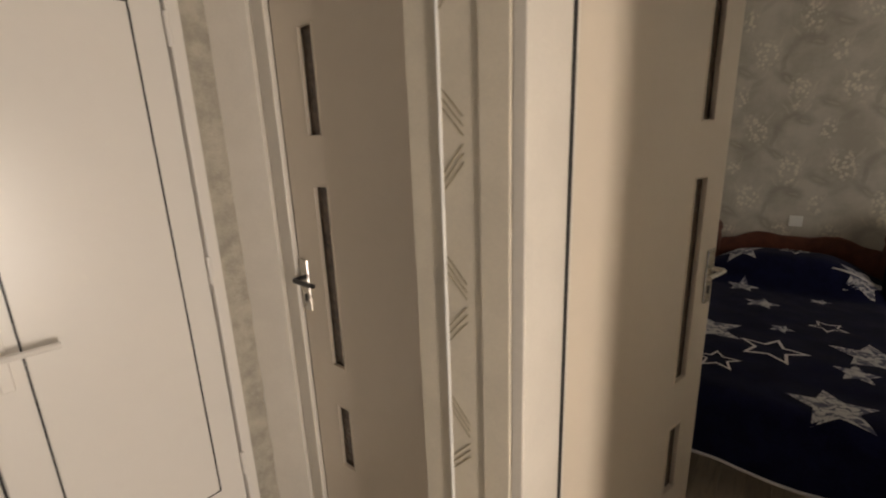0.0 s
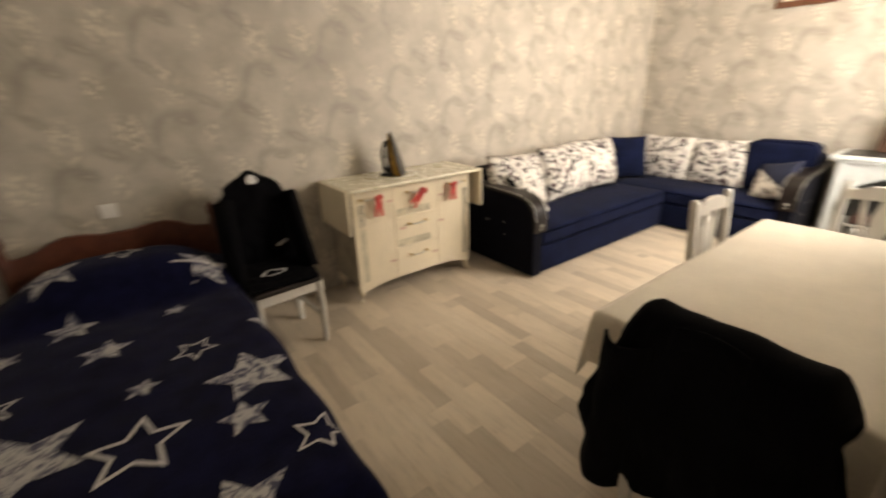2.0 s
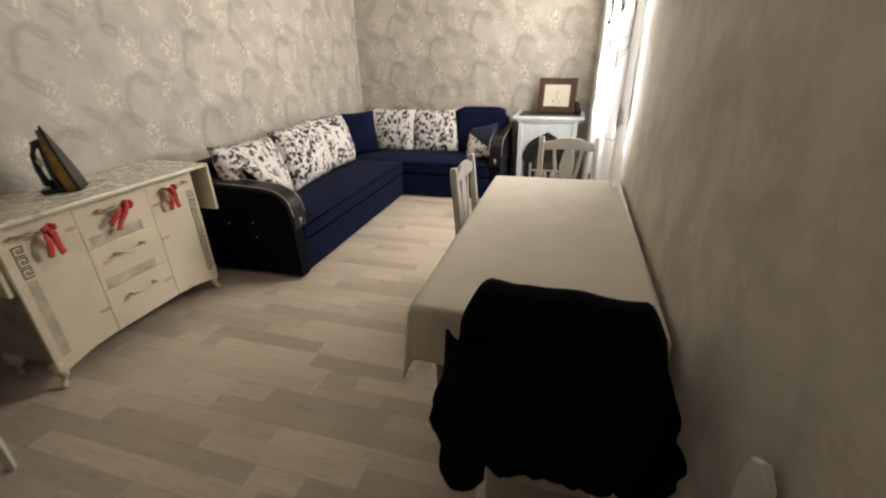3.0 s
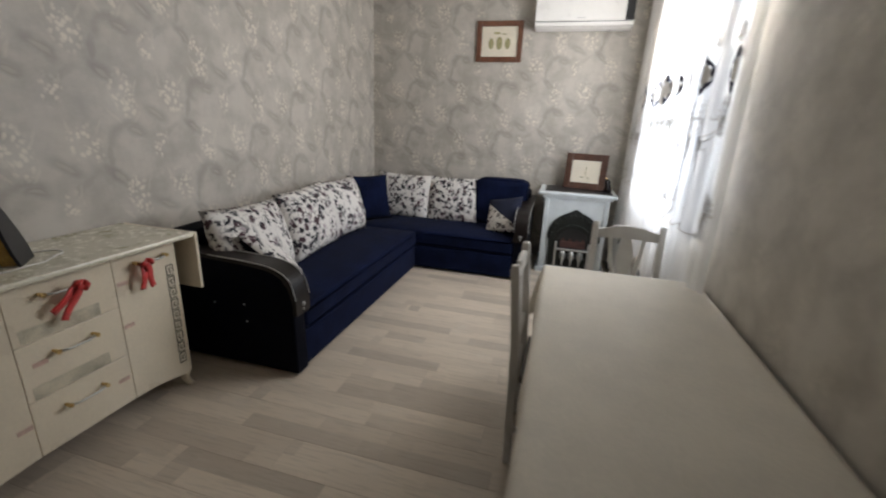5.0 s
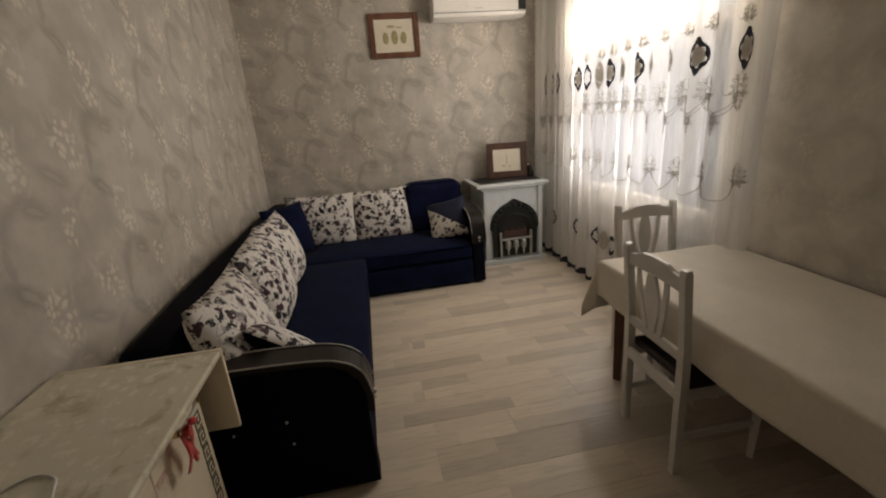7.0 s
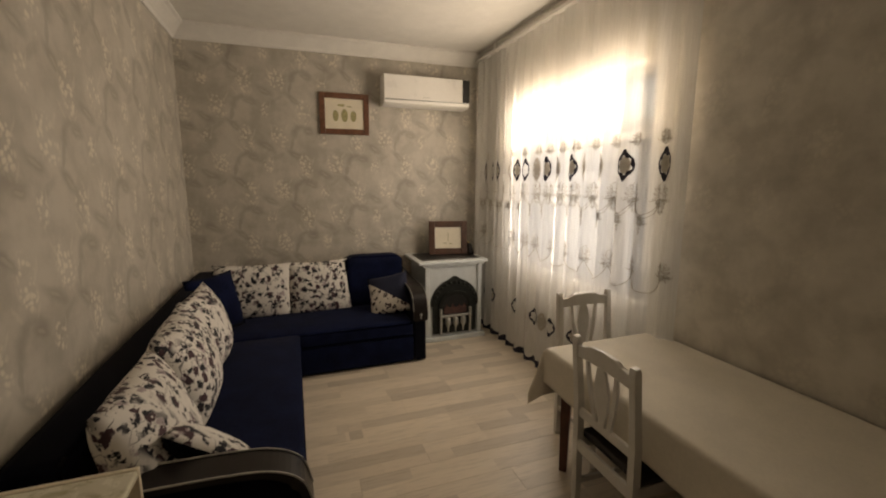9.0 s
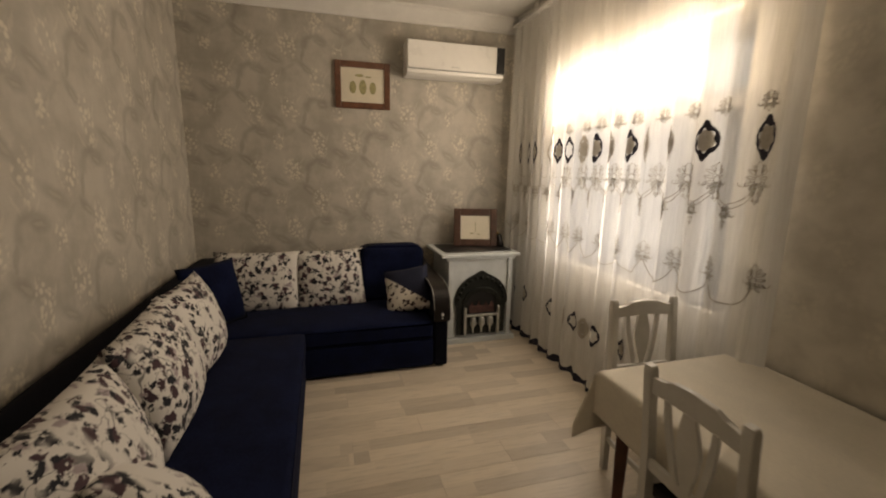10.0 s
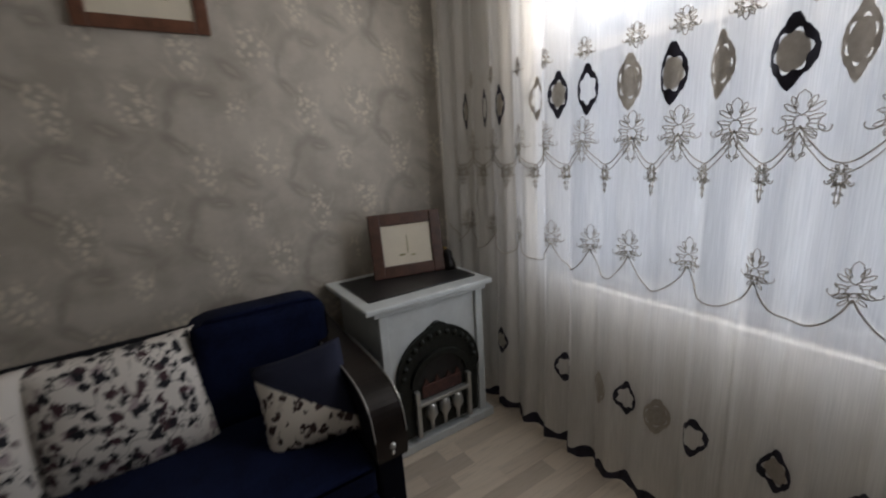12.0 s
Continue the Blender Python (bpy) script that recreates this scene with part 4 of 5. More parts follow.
dl = part("door", slab(shape, "y", DY0, DY0 + 0.0195, 0.003), M_CREAM, side)
dr = part("door", slab([(DX0 + DX1 - a, b) for a, b in shape], "y", DY0, DY0 + 0.0195, 0.003), M_CREAM, side)
drawers = []
for z0, z1 in ((0.13, 0.3738), (0.3755, 0.6138), (0.6155, 0.862)):
    drawers.append(part("drawer", box((1.7205, DY0, z0), (2.1195, DY0 + 0.0195, z1), 0.003), M_CREAM, side))
for d, z in zip(drawers[1:], (0.405, 0.648)):
    part("printed_panel", box((1.745, DY0 - 0.0008, z - 0.028), (2.04, DY0 - 0.0002, z + 0.028)), M_PANEL, d, "olive marbled panel")


def pull(parent, x, z, w=0.15, tilt=0.0):
    ob = part("handle", tube([(x - w / 2, DY0 - 0.026, z), (x - w / 4, DY0 - 0.034, z - 0.006), (x + w / 4, DY0 - 0.034, z - 0.006), (x + w / 2, DY0 - 0.026, z)], [0.006, 0.004, 0.004, 0.006], 8), M_STEEL, parent, "slim metal handle", smooth=True)
    for s in (-1, 1):
        part("handle_post", tube([(x + s * w / 2, DY0 - 0.001, z), (x + s * w / 2, DY0 - 0.036, z)], [0.007, 0.010], 8), M_GOLD, ob)
    return ob


def ribbon(parent, x, z, seed, deg=0):
    """A bow: two loops, a knot and two falling ends."""
    rnd = random.Random(seed)
    y = DY0 - 0.042
    bm = bmesh.new()
    for s in (-1, 1):
        lean, drop = rnd.uniform(0.022, 0.045), rnd.uniform(0.115, 0.14)
        sheet(3, 10, lambda a, b: (x + s * (0.006 + lean * b * (1 - 0.3 * b)) + (a - 0.5) * 0.03, y - 0.008 * math.sin(b * 5 + s) - 0.004 * math.sin(a * 6), z - drop * b + 0.008 * s * (a - 0.5) * (b > 0.95)), bm)
        sheet(8, 3, lambda a, b: (x + s * 0.03 * math.sin(math.pi * a), y - 0.012 - 0.012 * math.sin(2 * math.pi * a), z + 0.006 + 0.018 * math.cos(math.pi * a) * (1 - a) + (b - 0.5) * 0.022), bm)
    box((x - 0.010, y - 0.016, z - 0.010), (x + 0.010, y + 0.004, z + 0.014), 0.004, bm)
    bmesh.ops.rotate(bm, verts=bm.verts, cent=(x, y, z), matrix=Matrix.Rotation(radians(deg), 3, "Y"))
    thicken(part("ribbon_bow", bm, M_RIBBON, parent, "red ribbon bow", smooth=True), 0.0015)


pull(dl, 1.53, 0.80), pull(dr, 2.295, 0.80)
h1 = pull(drawers[2], 1.91, 0.795)
pull(drawers[1], 1.915, 0.55), pull(drawers[0], 1.91, 0.30)
ribbon(dl, 1.575, 0.795, 3), ribbon(dr, 2.245, 0.79, 4), ribbon(drawers[2], 1.95, 0.79, 9, 40)
for d, x, z in ((dl, 1.685, 0.75), (dr, 2.155, 0.72), (dr, 2.15, 0.51), (drawers[1], 1.79, 0.52), (drawers[0], 2.08, 0.26), (dl, 1.69, 0.28)):
    part("tape", box((x - 0.026, DY0 - 0.0012, z - 0.010), (x + 0.026, DY0 - 0.0002, z + 0.010)), M_TAPE, d, "faded pink tape")


def fret(parent, x, z0, z1, n):
    """A column of square spirals."""
    bm = bmesh.new()
    s, w, y = (z1 - z0) / n, 0.005, DY0
    for i in range(n):
        z = z0 + i * s
        for a, b, c, d in ((0, 0, 0.042, w), (0, 0, w, s - w), (0, s - 2 * w, 0.042, s - w), (0.037, 0.016, 0.042, s - w), (0.016, 0.016, 0.042, 0.016 + w), (0.016, 0.016, 0.016 + w, s - 0.022), (0.016, s - 0.026, 0.030, s - 0.022)):
            box((x + a, y - 0.002, z + b), (x + c, y - 0.0002, z + d), bm=bm)
    part("fret_strip", bm, M_KEY, parent, "dark square fret ornament")


fret(dl, 1.435, 0.60, 0.76, 3), fret(dr, 2.378, 0.17, 0.74, 9)
part("printed_panel", box((1.435, DY0 - 0.0008, 0.17), (1.477, DY0 - 0.0002, 0.585)), M_PANEL, dl, "olive marbled stripe")
for x, s in ((DX0 + 0.02, -1), (DX1 - 0.02, 1)):
    for y in (DY0 + 0.03, DY1 - 0.05):
        part("leg", tube([(x, y, 0.15), (x + s * 0.004, y, 0.10), (x - s * 0.006, y, 0.06), (x + s * 0.008, y - 0.006, 0.02), (x + s * 0.022, y - 0.014, 0.0)], [0.034, 0.030, 0.022, 0.018, 0.016], 10), M_CREAM, side, smooth=True)

iron = thing("steam_iron", (1.86, 4.01, 0.8905), "black and amber steam iron standing on its heel", "iron", rz=44)
sole = [(-0.072, 0.0), (-0.08, 0.05), (-0.072, 0.11), (-0.055, 0.18), (-0.03, 0.25), (-0.010, 0.30), (0.0, 0.325), (0.010, 0.30), (0.03, 0.25), (0.055, 0.18), (0.072, 0.11), (0.08, 0.05), (0.072, 0.0)]
part("soleplate", slab([(a * 0.98, b) for a, b in sole], "y", -0.062, -0.05, 0.003), M_DARKPL, iron)
part("skirt", slab([(a * 0.90, b * 0.93 + 0.004) for a, b in sole], "y", -0.05, 0.0, 0.008), M_AMBER, iron, "amber tinted water tank")
part("shell", slab([(a * 0.66, b * 0.78 + 0.01) for a, b in sole], "y", 0.0, 0.035, 0.012), M_DARKPL, iron)
part("grip", tube([(0, 0.02, 0.245), (0, 0.065, 0.235), (0, 0.088, 0.19), (0, 0.088, 0.11), (0, 0.075, 0.05), (0, 0.02, 0.025)], [0.02, 0.021, 0.018, 0.018, 0.021, 0.026], 10), M_DARKPL, iron, smooth=True)
part("heel_rest", box((-0.055, -0.045, 0.0), (0.055, 0.105, 0.022), 0.006), M_DARKPL, iron)
part("dial", tube([(0, 0.03, 0.15), (0, 0.045, 0.15)], 0.022, 14), M_STEEL, iron)
for ob in iron.children:
    for v in ob.data.vertices:
        if ob.name.split(".")[0] in ("skirt", "shell", "grip"):
            v.co.y = -0.05 + (v.co.y + 0.05) * (1.0 - 0.62 * max(0.0, v.co.z - 0.04) / 0.29)
        v.co.y += 0.26 * v.co.z
cable = thing("iron_cable", (0, 0, 0), "thin white cable looped on the sideboard top", "cable")
loop = catmull([(1.78, 4.12), (1.87, 4.13), (1.96, 4.08), (2.02, 4.03), (2.035, 3.99), (2.01, 3.945), (1.96, 3.92), (1.88, 3.885), (1.78, 3.89), (1.70, 3.94), (1.68, 4.0)], 6)
part("flex", tube([(p, q, 0.8945 + 0.003 * (1 + math.sin(40 * p + 25 * q))) for p, q in loop], 0.0035, 6), M_WIRE, cable, smooth=True)

# ---- bed ----
bed = thing("single_bed", (0, 0, 0), "single bed with a reddish carved wooden headboard", "bed")
crest = [(-0.36, 0.30), (0.56, 0.30), (0.56, 0.72)] + [(0.10 + 0.46 * math.cos(a), 0.725 + 0.09 * math.sin(a) + 0.02 * math.cos(6 * a)) for a in np.linspace(0.15, math.pi - 0.15, 17)] + [(-0.36, 0.72)]
part("headboard", slab([(float(a), float(b)) for a, b in crest], "y", 4.12, 4.155, 0.006), M_BEDWOOD, bed, "arched headboard panel")
for x in (-0.385, 0.585):
    part("head_post", tube([(x, 4.135, 0), (x, 4.135, 0.76), (x, 4.135, 0.80), (x, 4.135, 0.83), (x, 4.135, 0.865), (x, 4.135, 0.89)], [0.03, 0.03, 0.022, 0.032, 0.026, 0.008], 12), M_BEDWOOD, bed, smooth=True)
for x in (-0.40, 0.53):
    part("foot_leg", box((x - 0.03, 2.09, 0), (x + 0.03, 2.15, 0.32), 0.006), M_BEDWOOD, bed)
part("side_rail", box((-0.43, 2.15, 0.22), (-0.40, 4.10, 0.34), 0.004), M_BEDWOOD, bed)
part("side_rail", box((0.53, 2.15, 0.22), (0.56, 4.10, 0.34), 0.004), M_BEDWOOD, bed)
part("mattress", box((-0.43, 2.10, 0.342), (0.53, 4.10, 0.485), 0.04), M_MOUNT, bed)
pil = part("bed_pillow", cushion_mesh(0.70, 0.40, 0.17), M_MOUNT, None, "pillow lying under the star bedspread", smooth=True)
tagged(pil, category="pillow")
pil.matrix_basis = pose(0.06, 3.88, 0.595, -78, 0, 0)

QX0, QW, QY0, QTOP = -0.445, 0.955, 2.10, 0.515


def quilt(a, b):
    """a: metres across from the wall side; b: metres along from the headboard; past the edges the cloth falls."""
    L = 4.09 - QY0
    da, db = max(0.0, a - QW), max(0.0, b - L)
    x, y, z = QX0 + min(a, QW), 4.09 - min(b, L), QTOP
    bump_ = 0.215 * math.exp(-((y - 3.90) / 0.21) ** 4) * math.exp(-((x - 0.06) / 0.46) ** 4)
    z += bump_ + 0.010 * noise.noise(Vector((x * 2.6, y * 2.6, 1))) + 0.006 * noise.noise(Vector((x * 8, y * 8, 5)))
    r = 0.07

    def fall(d):
        if d < r * 1.57:
            return r * math.sin(d / r), r * (1 - math.cos(d / r))
        return r + 0.18 * (d - 1.57 * r), r + 0.97 * (d - 1.57 * r)
    ox, za = fall(da)
    oy, zb = fall(db)
    ripple = 0.012 * math.sin(y * 13 + 1) * min(1.0, da * 6) + 0.010 * math.sin(x * 15) * min(1.0, db * 6)
    k = min(da, db)
    return Vector((x - r * 0.9 * (da > 0) * min(1, da / 0.03) * 0 + ox + ripple * (da > db), y - oy - ripple * (db >= da) + 0.25 * k * 0, max(0.015, z - max(za, zb) - 0.22 * k)))


AMAX, BMAX = QW + 0.30, 4.09 - QY0 + 0.32
spread = thing("bedspread", (0, 0, 0), "navy fleece bedspread with grey stars and white piping over the bed", "bedspread")
thicken(part("cloth", sheet(60, 96, lambda u, v: quilt(u * AMAX, v * BMAX)), M_QUILT, spread, smooth=True), 0.012)
edge = [quilt(AMAX * i / 40, BMAX) for i in range(41)] + [quilt(AMAX, BMAX - (BMAX - 0.05) * i / 60) for i in range(1, 61)]
part("piping", tube([p + Vector((0.004, -0.004, 0)) for p in edge], 0.0075, 6), M_PIPING, spread, "white piped edge", smooth=True)
part("piping", tube([quilt(0.74 + 0.26 * i / 12, 0.33 - 0.02 * i / 12) + Vector((0, 0, 0.009)) for i in range(13)], 0.006, 6), M_PIPING, spread, smooth=True)


def star(cx, cy, r, deg, outline):
    a0, b0 = cx - QX0, 4.09 - cy
    n, fine = 10, 4
    pts = []
    for i in range(n):
        r0, r1 = (r, r * 0.47) if i % 2 == 0 else (r * 0.47, r)
        t0, t1 = radians(deg + 36 * i), radians(deg + 36 * (i + 1))
        for s in range(fine):
            f = s / fine
            pts.append((r0 * (1 - f) * math.cos(t0) + r1 * f * math.cos(t1), r0 * (1 - f) * math.sin(t0) + r1 * f * math.sin(t1)))
    bm = bmesh.new()
    scales = (1.0, 0.79) if outline else (1.0, 0.75, 0.5, 0.25, 0.02)
    rings = [[bm.verts.new(quilt(max(0, a0 + p * s), max(0, b0 - q * s)) + Vector((0, 0, 0.0095))) for p, q in pts] for s in scales]
    m = len(pts)
    for p, q in zip(rings, rings[1:]):
        for j in range(m):
            bm.faces.new((p[j], p[(j + 1) % m], q[(j + 1) % m], q[j]))
    part("star", bm, M_PIPING if outline else M_STAR, spread, "white outlined star" if outline else "grey mottled star", smooth=True)


for cx, cy, r, deg, o in ((0.25, 2.16, 0.15, 100, 0), (0.045, 2.58, 0.15, 80, 1), (-0.24, 2.72, 0.19, 40, 0), (0.51, 2.30, 0.095, 60, 1), (0.42, 2.74, 0.17, 20, 0),
                          (0.34, 2.51, 0.085, 90, 0), (-0.36, 3.07, 0.10, 30, 1), (-0.03, 3.28, 0.10, 10, 0), (0.27, 3.06, 0.09, 50, 1), (0.075, 2.90, 0.06, 70, 0),
                          (-0.15, 3.58, 0.10, 15, 0), (0.25, 3.52, 0.06, 0, 0), (-0.20, 3.86, 0.14, 25, 0), (0.10, 3.93, 0.09, 60, 1), (0.45, 3.76, 0.13, 80, 0), (-0.15, 2.33, 0.10, 95, 1),
                          (-0.36, 3.45, 0.06, 40, 0), (-0.36, 2.30, 0.14, 10, 0), (0.60, 3.15, 0.10, 30, 0)):
    star(cx, cy, r, deg, o)

# ---- chairs ----


def chair(at, rz, label):
    """A slatted chair; it faces -y in its own space."""
    c = thing("dining_chair", at, label, "chair", "chairs of the room", rz)
    W, D, H = 0.185, 0.195, 0.955
    for s in (-1, 1):
        prof = [(D - 0.03, 0.0), (D + 0.004, 0.0), (D + 0.012, 0.45), (D + 0.018, 0.62), (D + 0.047, H - 0.02), (D + 0.042, H), (D + 0.018, H + 0.004), (D + 0.01, H - 0.015), (D - 0.018, 0.62), (D - 0.025, 0.45)]
        part("back_leg", slab(prof, "x", s * W - 0.018, s * W + 0.018, 0.006), M_CHAIR, c)
        part("front_leg", tube([(s * W, -D, 0.43), (s * W, -D, 0.3), (s * W, -D, 0)], [0.026, 0.024, 0.017], 4), M_CHAIR, c)
        part("side_apron", box((s * W - 0.011, -D + 0.02, 0.37), (s * W + 0.011, D - 0.02, 0.425), 0.003), M_CHAIR, c)
        part("side_stretcher", box((s * W - 0.008, -D + 0.015, 0.17), (s * W + 0.008, D - 0.005, 0.20), 0.003), M_CHAIR, c)
    part("front_apron", box((-W + 0.02, -D - 0.011, 0.37), (W - 0.02, -D + 0.011, 0.425), 0.003), M_CHAIR, c)
    part("rear_apron", box((-W + 0.018, D - 0.011, 0.37), (W - 0.018, D + 0.009, 0.425), 0.003), M_CHAIR, c)
    part("seat_pad", box((-W - 0.015, -D - 0.025, 0.427), (W + 0.015, D - 0.03, 0.462), 0.012, seg=3), M_PAD, c, "dark leatherette seat pad")
    top = [(-W + 0.018, 0.86), (-0.08, 0.868), (0, 0.872), (0.08, 0.868), (W - 0.018, 0.86), (W - 0.018, 0.918), (0.11, 0.922), (0.08, 0.943), (0, 0.948), (-0.08, 0.943), (-0.11, 0.922), (-W + 0.018, 0.918)]
    part("top_rail", slab(top, "y", D + 0.014, D + 0.036, 0.005), M_CHAIR, c)
    part("lower_rail", box((-W + 0.018, D - 0.006, 0.555), (W - 0.018, D + 0.012, 0.60), 0.004), M_CHAIR, c)

    def splat(mid, half, name):
        zs = [0.595, 0.64, 0.70, 0.76, 0.82, 0.872]
        right = [(m + w, z) for m, w, z in zip(mid, half, zs)]
        left = [(m - w, z) for m, w, z in zip(mid, half, zs)][::-1]
        bm = slab(right + left, "y", D + 0.004, D + 0.018, 0.003)
        for v in bm.verts:
            v.co.y += 0.022 * (v.co.z - 0.60) / 0.27
        part(name, bm, M_CHAIR, c)
    splat([0] * 6, [0.016, 0.024, 0.041, 0.048, 0.036, 0.024], "centre_splat")
    for s in (-1, 1):
        splat([s * m for m in (0.046, 0.056, 0.070, 0.082, 0.090, 0.094)], [0.012, 0.012, 0.013, 0.012, 0.011, 0.011], "side_splat")
    return c


chair((2.61, 1.868, 0), -1.5, "white painted wooden chair with splat back beside the table")
chair((3.235, 1.545, 0), -92, "white painted wooden chair at the curtain end of the table")
chair((1.525, 1.535, 0), 92, "white painted wooden chair under a black coat").matrix_basis @= Matrix.Diagonal((1, 1, 0.955, 1))
chair((0.80, 3.755, 0), 4, "white painted wooden chair beside the bed holding a black jacket")


def folded(x, z):
    return 0.014 * noise.noise(Vector((x * 7, z * 5, 2))) + 0.008 * noise.noise(Vector((x * 19, z * 9, 7)))


def coat_sheet(u, v):
    """Over the chair back at x = 1.27: v 0 is the hem on the room side, 0.72 the fold over the back, 1 the hem at the table side."""
    y = 1.518 + (u - 0.5) * (0.49 + 0.135 * min(1.0, max(0.0, (0.70 - v) * 3.2)))
    y += (2 * u - 1) * 0.030 * noise.noise(Vector((u * 1.3, v * 8, 6)))
    if v < 0.70:
        f = v / 0.70
        z = 0.385 - 0.02 * (1 - u) + 0.545 * f - 0.10 * abs(noise.noise(Vector((u * 5, 0, 3)))) * (1 - f) - 0.10 * max(0.0, (abs(2 * u - 1) - 0.80) / 0.2) ** 1.3 * f
        x = 1.235 - 0.045 * math.sin(math.pi * f) - folded(y * 2, z) * (1 - 0.5 * f) * 2
    else:
        f = (v - 0.70) / 0.30
        a = min(1.0, f / 0.35) * math.pi
        z = 0.93 - 0.02 * (1 - u) + 0.022 * math.sin(a) - max(0.0, f - 0.35) * 0.22 - 0.10 * max(0.0, (abs(2 * u - 1) - 0.80) / 0.2) ** 1.3
        x = 1.29 - 0.055 * math.cos(a) + folded(y, z)
    return (x, y, z)


coat = thing("black_coat", (0, 0, 0), "black coat draped over the back of a white chair", "coat")
thicken(part("cloth", sheet(46, 50, coat_sheet), M_COAT, coat, smooth=True), 0.012)
thicken(part("sleeve", sheet(16, 24, lambda u, v: (1.205 - 0.055 * math.sin(math.pi * u) + 0.01 * noise.noise(Vector((u * 3, v * 6, 1))), 1.66 + 0.13 * u + 0.03 * v, 0.86 - 0.52 * v)), M_COAT, coat, smooth=True), 0.01)
thicken(part("collar", sheet(16, 6, lambda u, v: (1.215 - 0.02 * v, 1.45 + 0.17 * u, 0.94 - 0.06 * v + 0.02 * math.sin(3 * u))), M_COAT, coat, smooth=True), 0.008)


def jacket_sheet(u, v):
    """On the chair by the bed: hem over the seat front, up the back, over the top rail."""
    w = 0.20 + 0.03 * math.sin(math.pi * min(1, v * 1.1)) - 0.05 * max(0.0, min(1.0, (v - 0.74) / 0.12))
    x = 0.80 + (u - 0.5) * 2 * w
    if v < 0.36:
        f = v / 0.36
        y, z = 3.53 + 0.37 * f, 0.478 + 0.03 * f * f + folded(x, f)
    elif v < 0.86:
        f = (v - 0.36) / 0.5
        y, z = 3.90 + 0.045 * f - 0.035 * math.sin(math.pi * f) + folded(x, f + 3) * 1.5, 0.51 + 0.53 * f - 0.06 * abs(2 * u - 1) ** 2.2 * f
    else:
        f = (v - 0.86) / 0.14
        y, z = 3.945 + 0.085 * f, 1.04 + 0.03 * math.sin(math.pi * f) - 0.08 * f - 0.06 * abs(2 * u - 1) ** 2.2
    return (x, y, z + 0.03 * math.exp(-((u - 0.5) / 0.15) ** 2) * (v > 0.7))


jacket = thing("black_jacket", (0, 0, 0), "black jacket with small white prints laid over a chair", "jacket")
thicken(part("cloth", sheet(40, 56, jacket_sheet), M_COAT, jacket, smooth=True), 0.014)
for s in (0, 1):
    thicken(part("sleeve", sheet(14, 24, lambda u, v: (0.615 + 0.37 * s + (0.03 if s else -0.03) * v + 0.05 * math.cos(math.pi * u) * (1 if s else -1), 3.90 - 0.10 * math.sin(math.pi * u) - 0.14 * v, 0.94 - 0.46 * v - 0.02 * math.cos(2 * math.pi * u))), M_COAT, jacket, smooth=True), 0.012)


def on_jacket(u, v, lift):
    p = Vector(jacket_sheet(u, v))
    return p + Vector((0, -lift, lift * 0.7))


def print_patch(u0, v0, u1, v1, hollow=False):
    bm = bmesh.new()
    n = 20
    ring = lambda k: [bm.verts.new(on_jacket((u0 + u1) / 2 + k * (u1 - u0) / 2 * math.cos(2 * math.pi * j / n), (v0 + v1) / 2 + k * (v1 - v0) / 2 * math.sin(2 * math.pi * j / n), 0.012)) for j in range(n)]
    a, b = ring(1.0), ring(0.72 if hollow else 0.05)
    for j in range(n):
        bm.faces.new((a[j], a[(j + 1) % n], b[(j + 1) % n], b[j]))
    part("white_print", bm, M_WHITEPRINT, jacket)


print_patch(0.42, 0.79, 0.58, 0.84)
print_patch(0.30, 0.16, 0.64, 0.22, True)
for a in (0.66, 0.70, 0.74):
    print_patch(a, 0.43 + (a - 0.66) * 0.3, a + 0.06, 0.455 + (a - 0.66) * 0.3)

# ---- table ----
table = thing("dining_table", (0, 0, 0), "pale wooden dining table standing along the wall", "table")
TX0, TX1, TY0, TY1, TZ = 1.485, 3.185, 1.205, 1.988, 0.728
part("tabletop", box((TX0, TY0, 0.70), (TX1, TY1, 0.725), 0.006), M_TABLEWOOD, table)
part("apron", box((TX0 + 0.08, TY1 - 0.09, 0.61), (TX1 - 0.08, TY1 - 0.07, 0.699)), M_TABLEWOOD, table)
part("apron", box((TX0 + 0.08, TY0 + 0.06, 0.61), (TX1 - 0.08, TY0 + 0.08, 0.699)), M_TABLEWOOD, table)
for x in (TX0 + 0.09, TX1 - 0.09):
    for y in (TY0 + 0.07, TY1 - 0.08):
        part("leg", tube([(x, y, 0.0), (x, y, 0.35), (x, y, 0.699)], [0.028, 0.036, 0.042], 4), M_BEDWOOD, table, "reddish wooden leg")


def cloth(u, v):
    """Laid over the table: 0.26 m falls at the room side, 0.30 at the ends, nothing behind."""
    a = -0.23 + u * (TX1 - TX0 + 0.53)
    b = v * (TY1 - TY0 + 0.215)
    L, B = TX1 - TX0, TY1 - TY0
    da, db = max(-a, a - L, 0.0), max(b - B, 0.0)
    x, y = TX0 + min(max(a, 0), L), TY0 + min(b, B)
    s = 1 if a > L / 2 else -1
    r = 0.012

    def fall(d):
        if d < r * 1.57:
            return r * math.sin(d / r), r * (1 - math.cos(d / r))
        return r + 0.03 * (d - 1.57 * r), r + 0.99 * (d - 1.57 * r)
    ox, za = fall(da)
    oy, zb = fall(db)
    k = min(da, db)
    wave = 0.010 * math.sin(x * 9 + 0.7) * min(1, db * 6) + 0.010 * math.sin(y * 12) * min(1, da * 5)
    z = TZ + 0.0015 * noise.noise(Vector((x * 6, y * 6, 0))) - max(za, zb) - 0.34 * k
    g = 1.0 if s > 0 else 0.35
    return (x + s * (ox + 0.30 * g * k) + s * wave * (da > db), y + oy + 0.28 * g * k + wave * (db >= da), z)


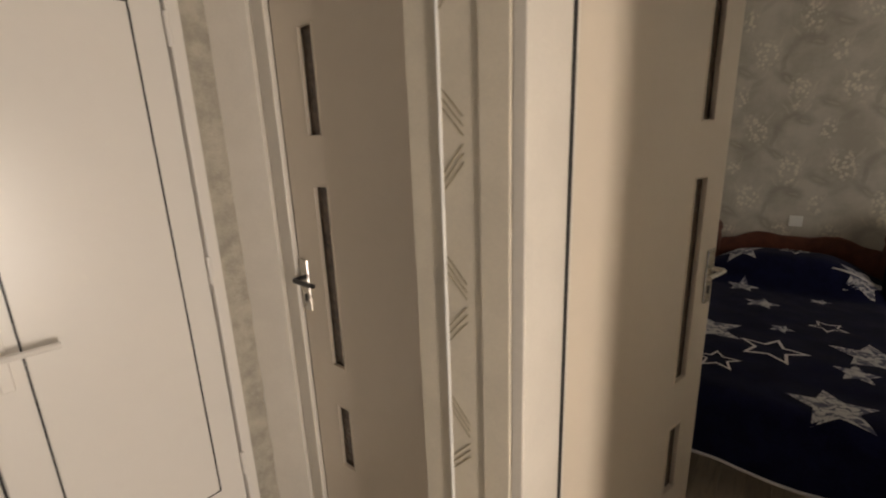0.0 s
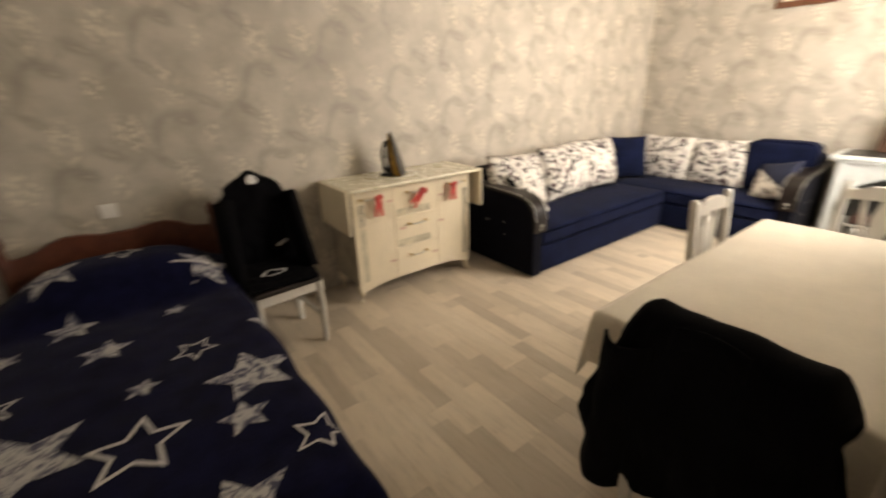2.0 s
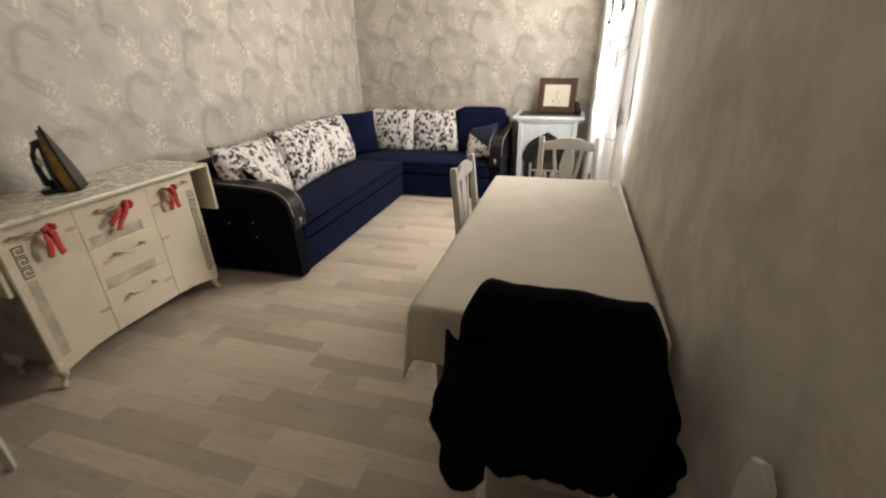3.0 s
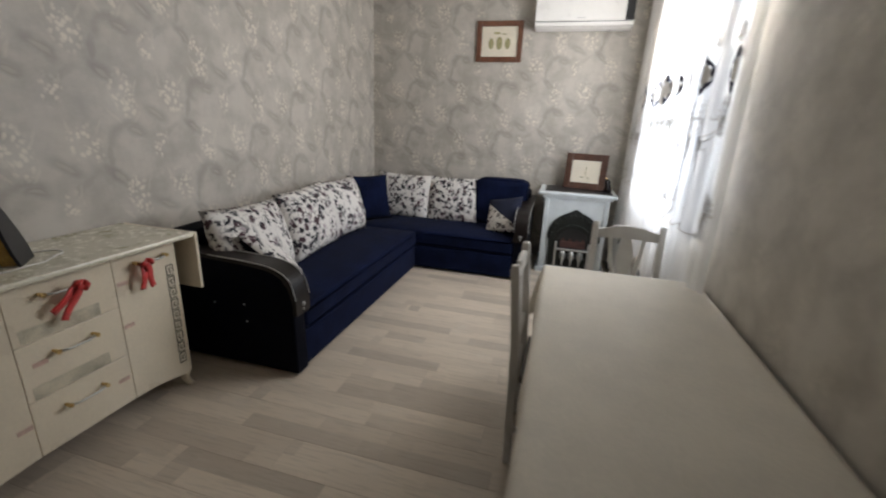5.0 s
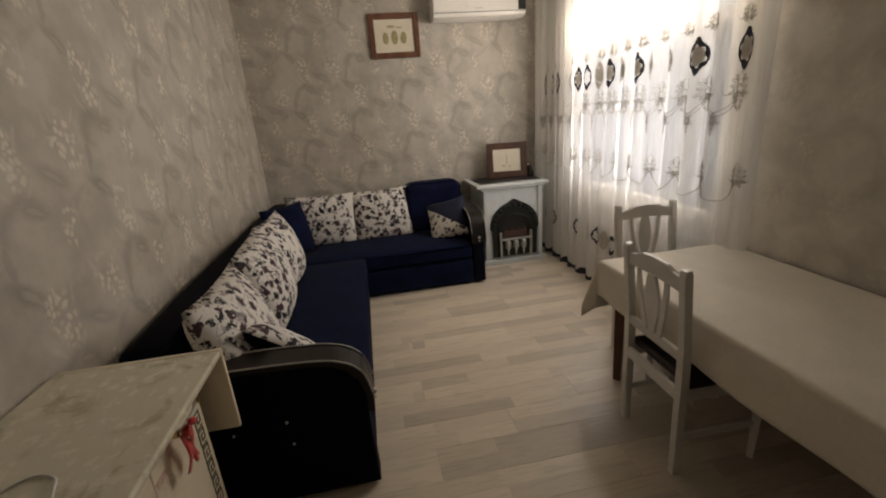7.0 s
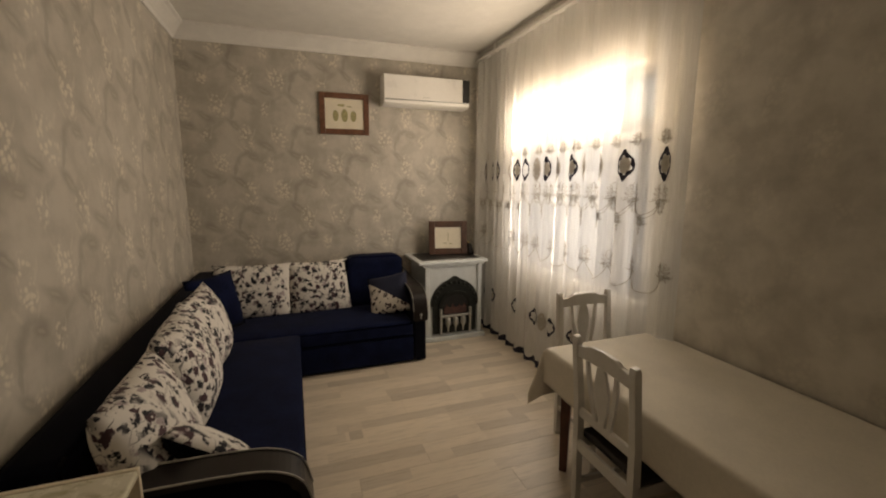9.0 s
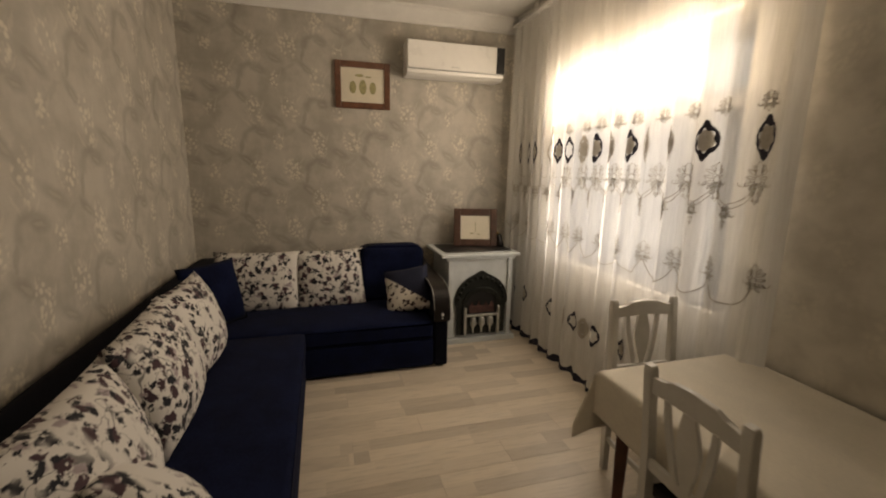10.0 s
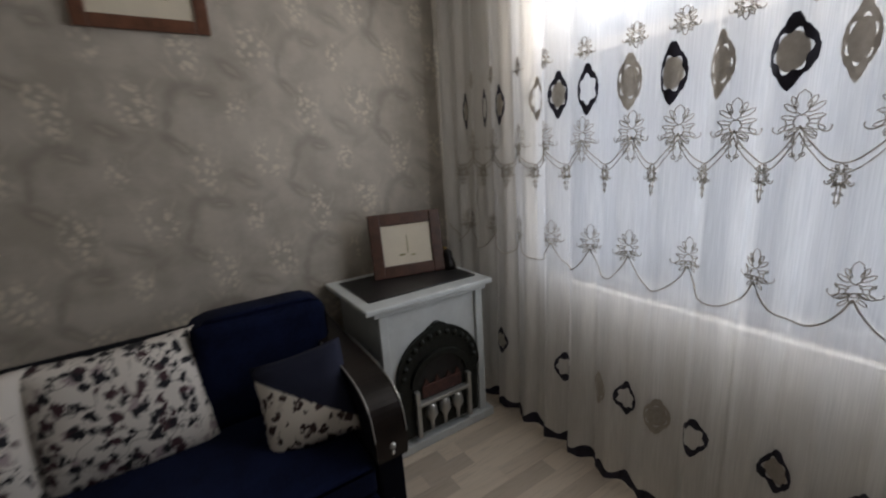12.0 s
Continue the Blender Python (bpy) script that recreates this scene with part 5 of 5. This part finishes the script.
tc = thing("tablecloth", (0, 0, 0), "cream tablecloth hanging over the dining table", "tablecloth")
thicken(part("cloth", sheet(120, 64, cloth), M_CLOTH, tc, smooth=True), 0.003)

# ---- small fixtures ----


def plate(name, at, rz, label):
    t = thing(name, at, label, name.replace("_", " "), rz=rz)
    part("cover", box((-0.041, -0.011, -0.041), (0.041, 0.0, 0.041), 0.004), M_SWITCH, t)
    part("inset", box((-0.026, -0.0135, -0.026), (0.026, -0.0112, 0.026), 0.002), M_SWITCH, t)


plate("wall_socket", (0.087, YN - 0.0005, 0.898), 0, "white square wall socket above the headboard")
board = thing("leaning_board", (0.93, 1.19, 0), "narrow white board leaning against the wall", "board")
part("board", slab([(-0.045, 0.0), (0.045, 0.0), (0.042, 0.82), (0.03, 0.885), (0.0, 0.905), (-0.03, 0.885), (-0.042, 0.82)], "y", 0.005, 0.022, 0.004), M_CHAIR, board)
part("edge_strip", tube([(-0.03, 0.026, 0.02), (-0.03, 0.026, 0.83)], 0.005, 6), M_CHAIR, board)

# ---- floor ----
floor = tagged(part("floor", box((X0, YH, -0.1), (X1, YN, -0.012)), M_TABLEWOOD), "pale oak laminate floor", kind="structure")
BL, BW = 1.29, 0.1935
full = bpy.data.meshes.new("plank")
bm = box((0, 0, -0.0115), (BW - 0.0008, BL - 0.0008, 0.0))
bmesh.ops.bevel(bm, geom=[e for e in bm.edges if all(v.co.z > -0.001 for v in e.verts)], offset=0.0006, segments=1, affect="EDGES")
bm.to_mesh(full)
bm.free()
full.materials.append(M_FLOOR)
row, x = 0, X0
while x < X1 - 0.01:
    y = 0.90 - (0.43 * row) % BL
    x0, x1 = x, min(x + BW, X1)
    while y < YN - 0.005:
        y0, y1 = max(y, 0.90), min(y + BL, YN)
        if y1 - y0 > 0.01:
            if y1 - y0 > BL - 0.001 and x1 - x0 > BW - 0.001:
                ob = new("plank", full)
                ob.parent = floor
            else:
                ob = part("plank", box((0, 0, -0.0115), (x1 - x0 - 0.0008, y1 - y0 - 0.0008, 0.0)), M_FLOOR, floor)
            ob.matrix_basis = pose(x0, y0, 0)
        y += BL
    x += BW
    row += 1
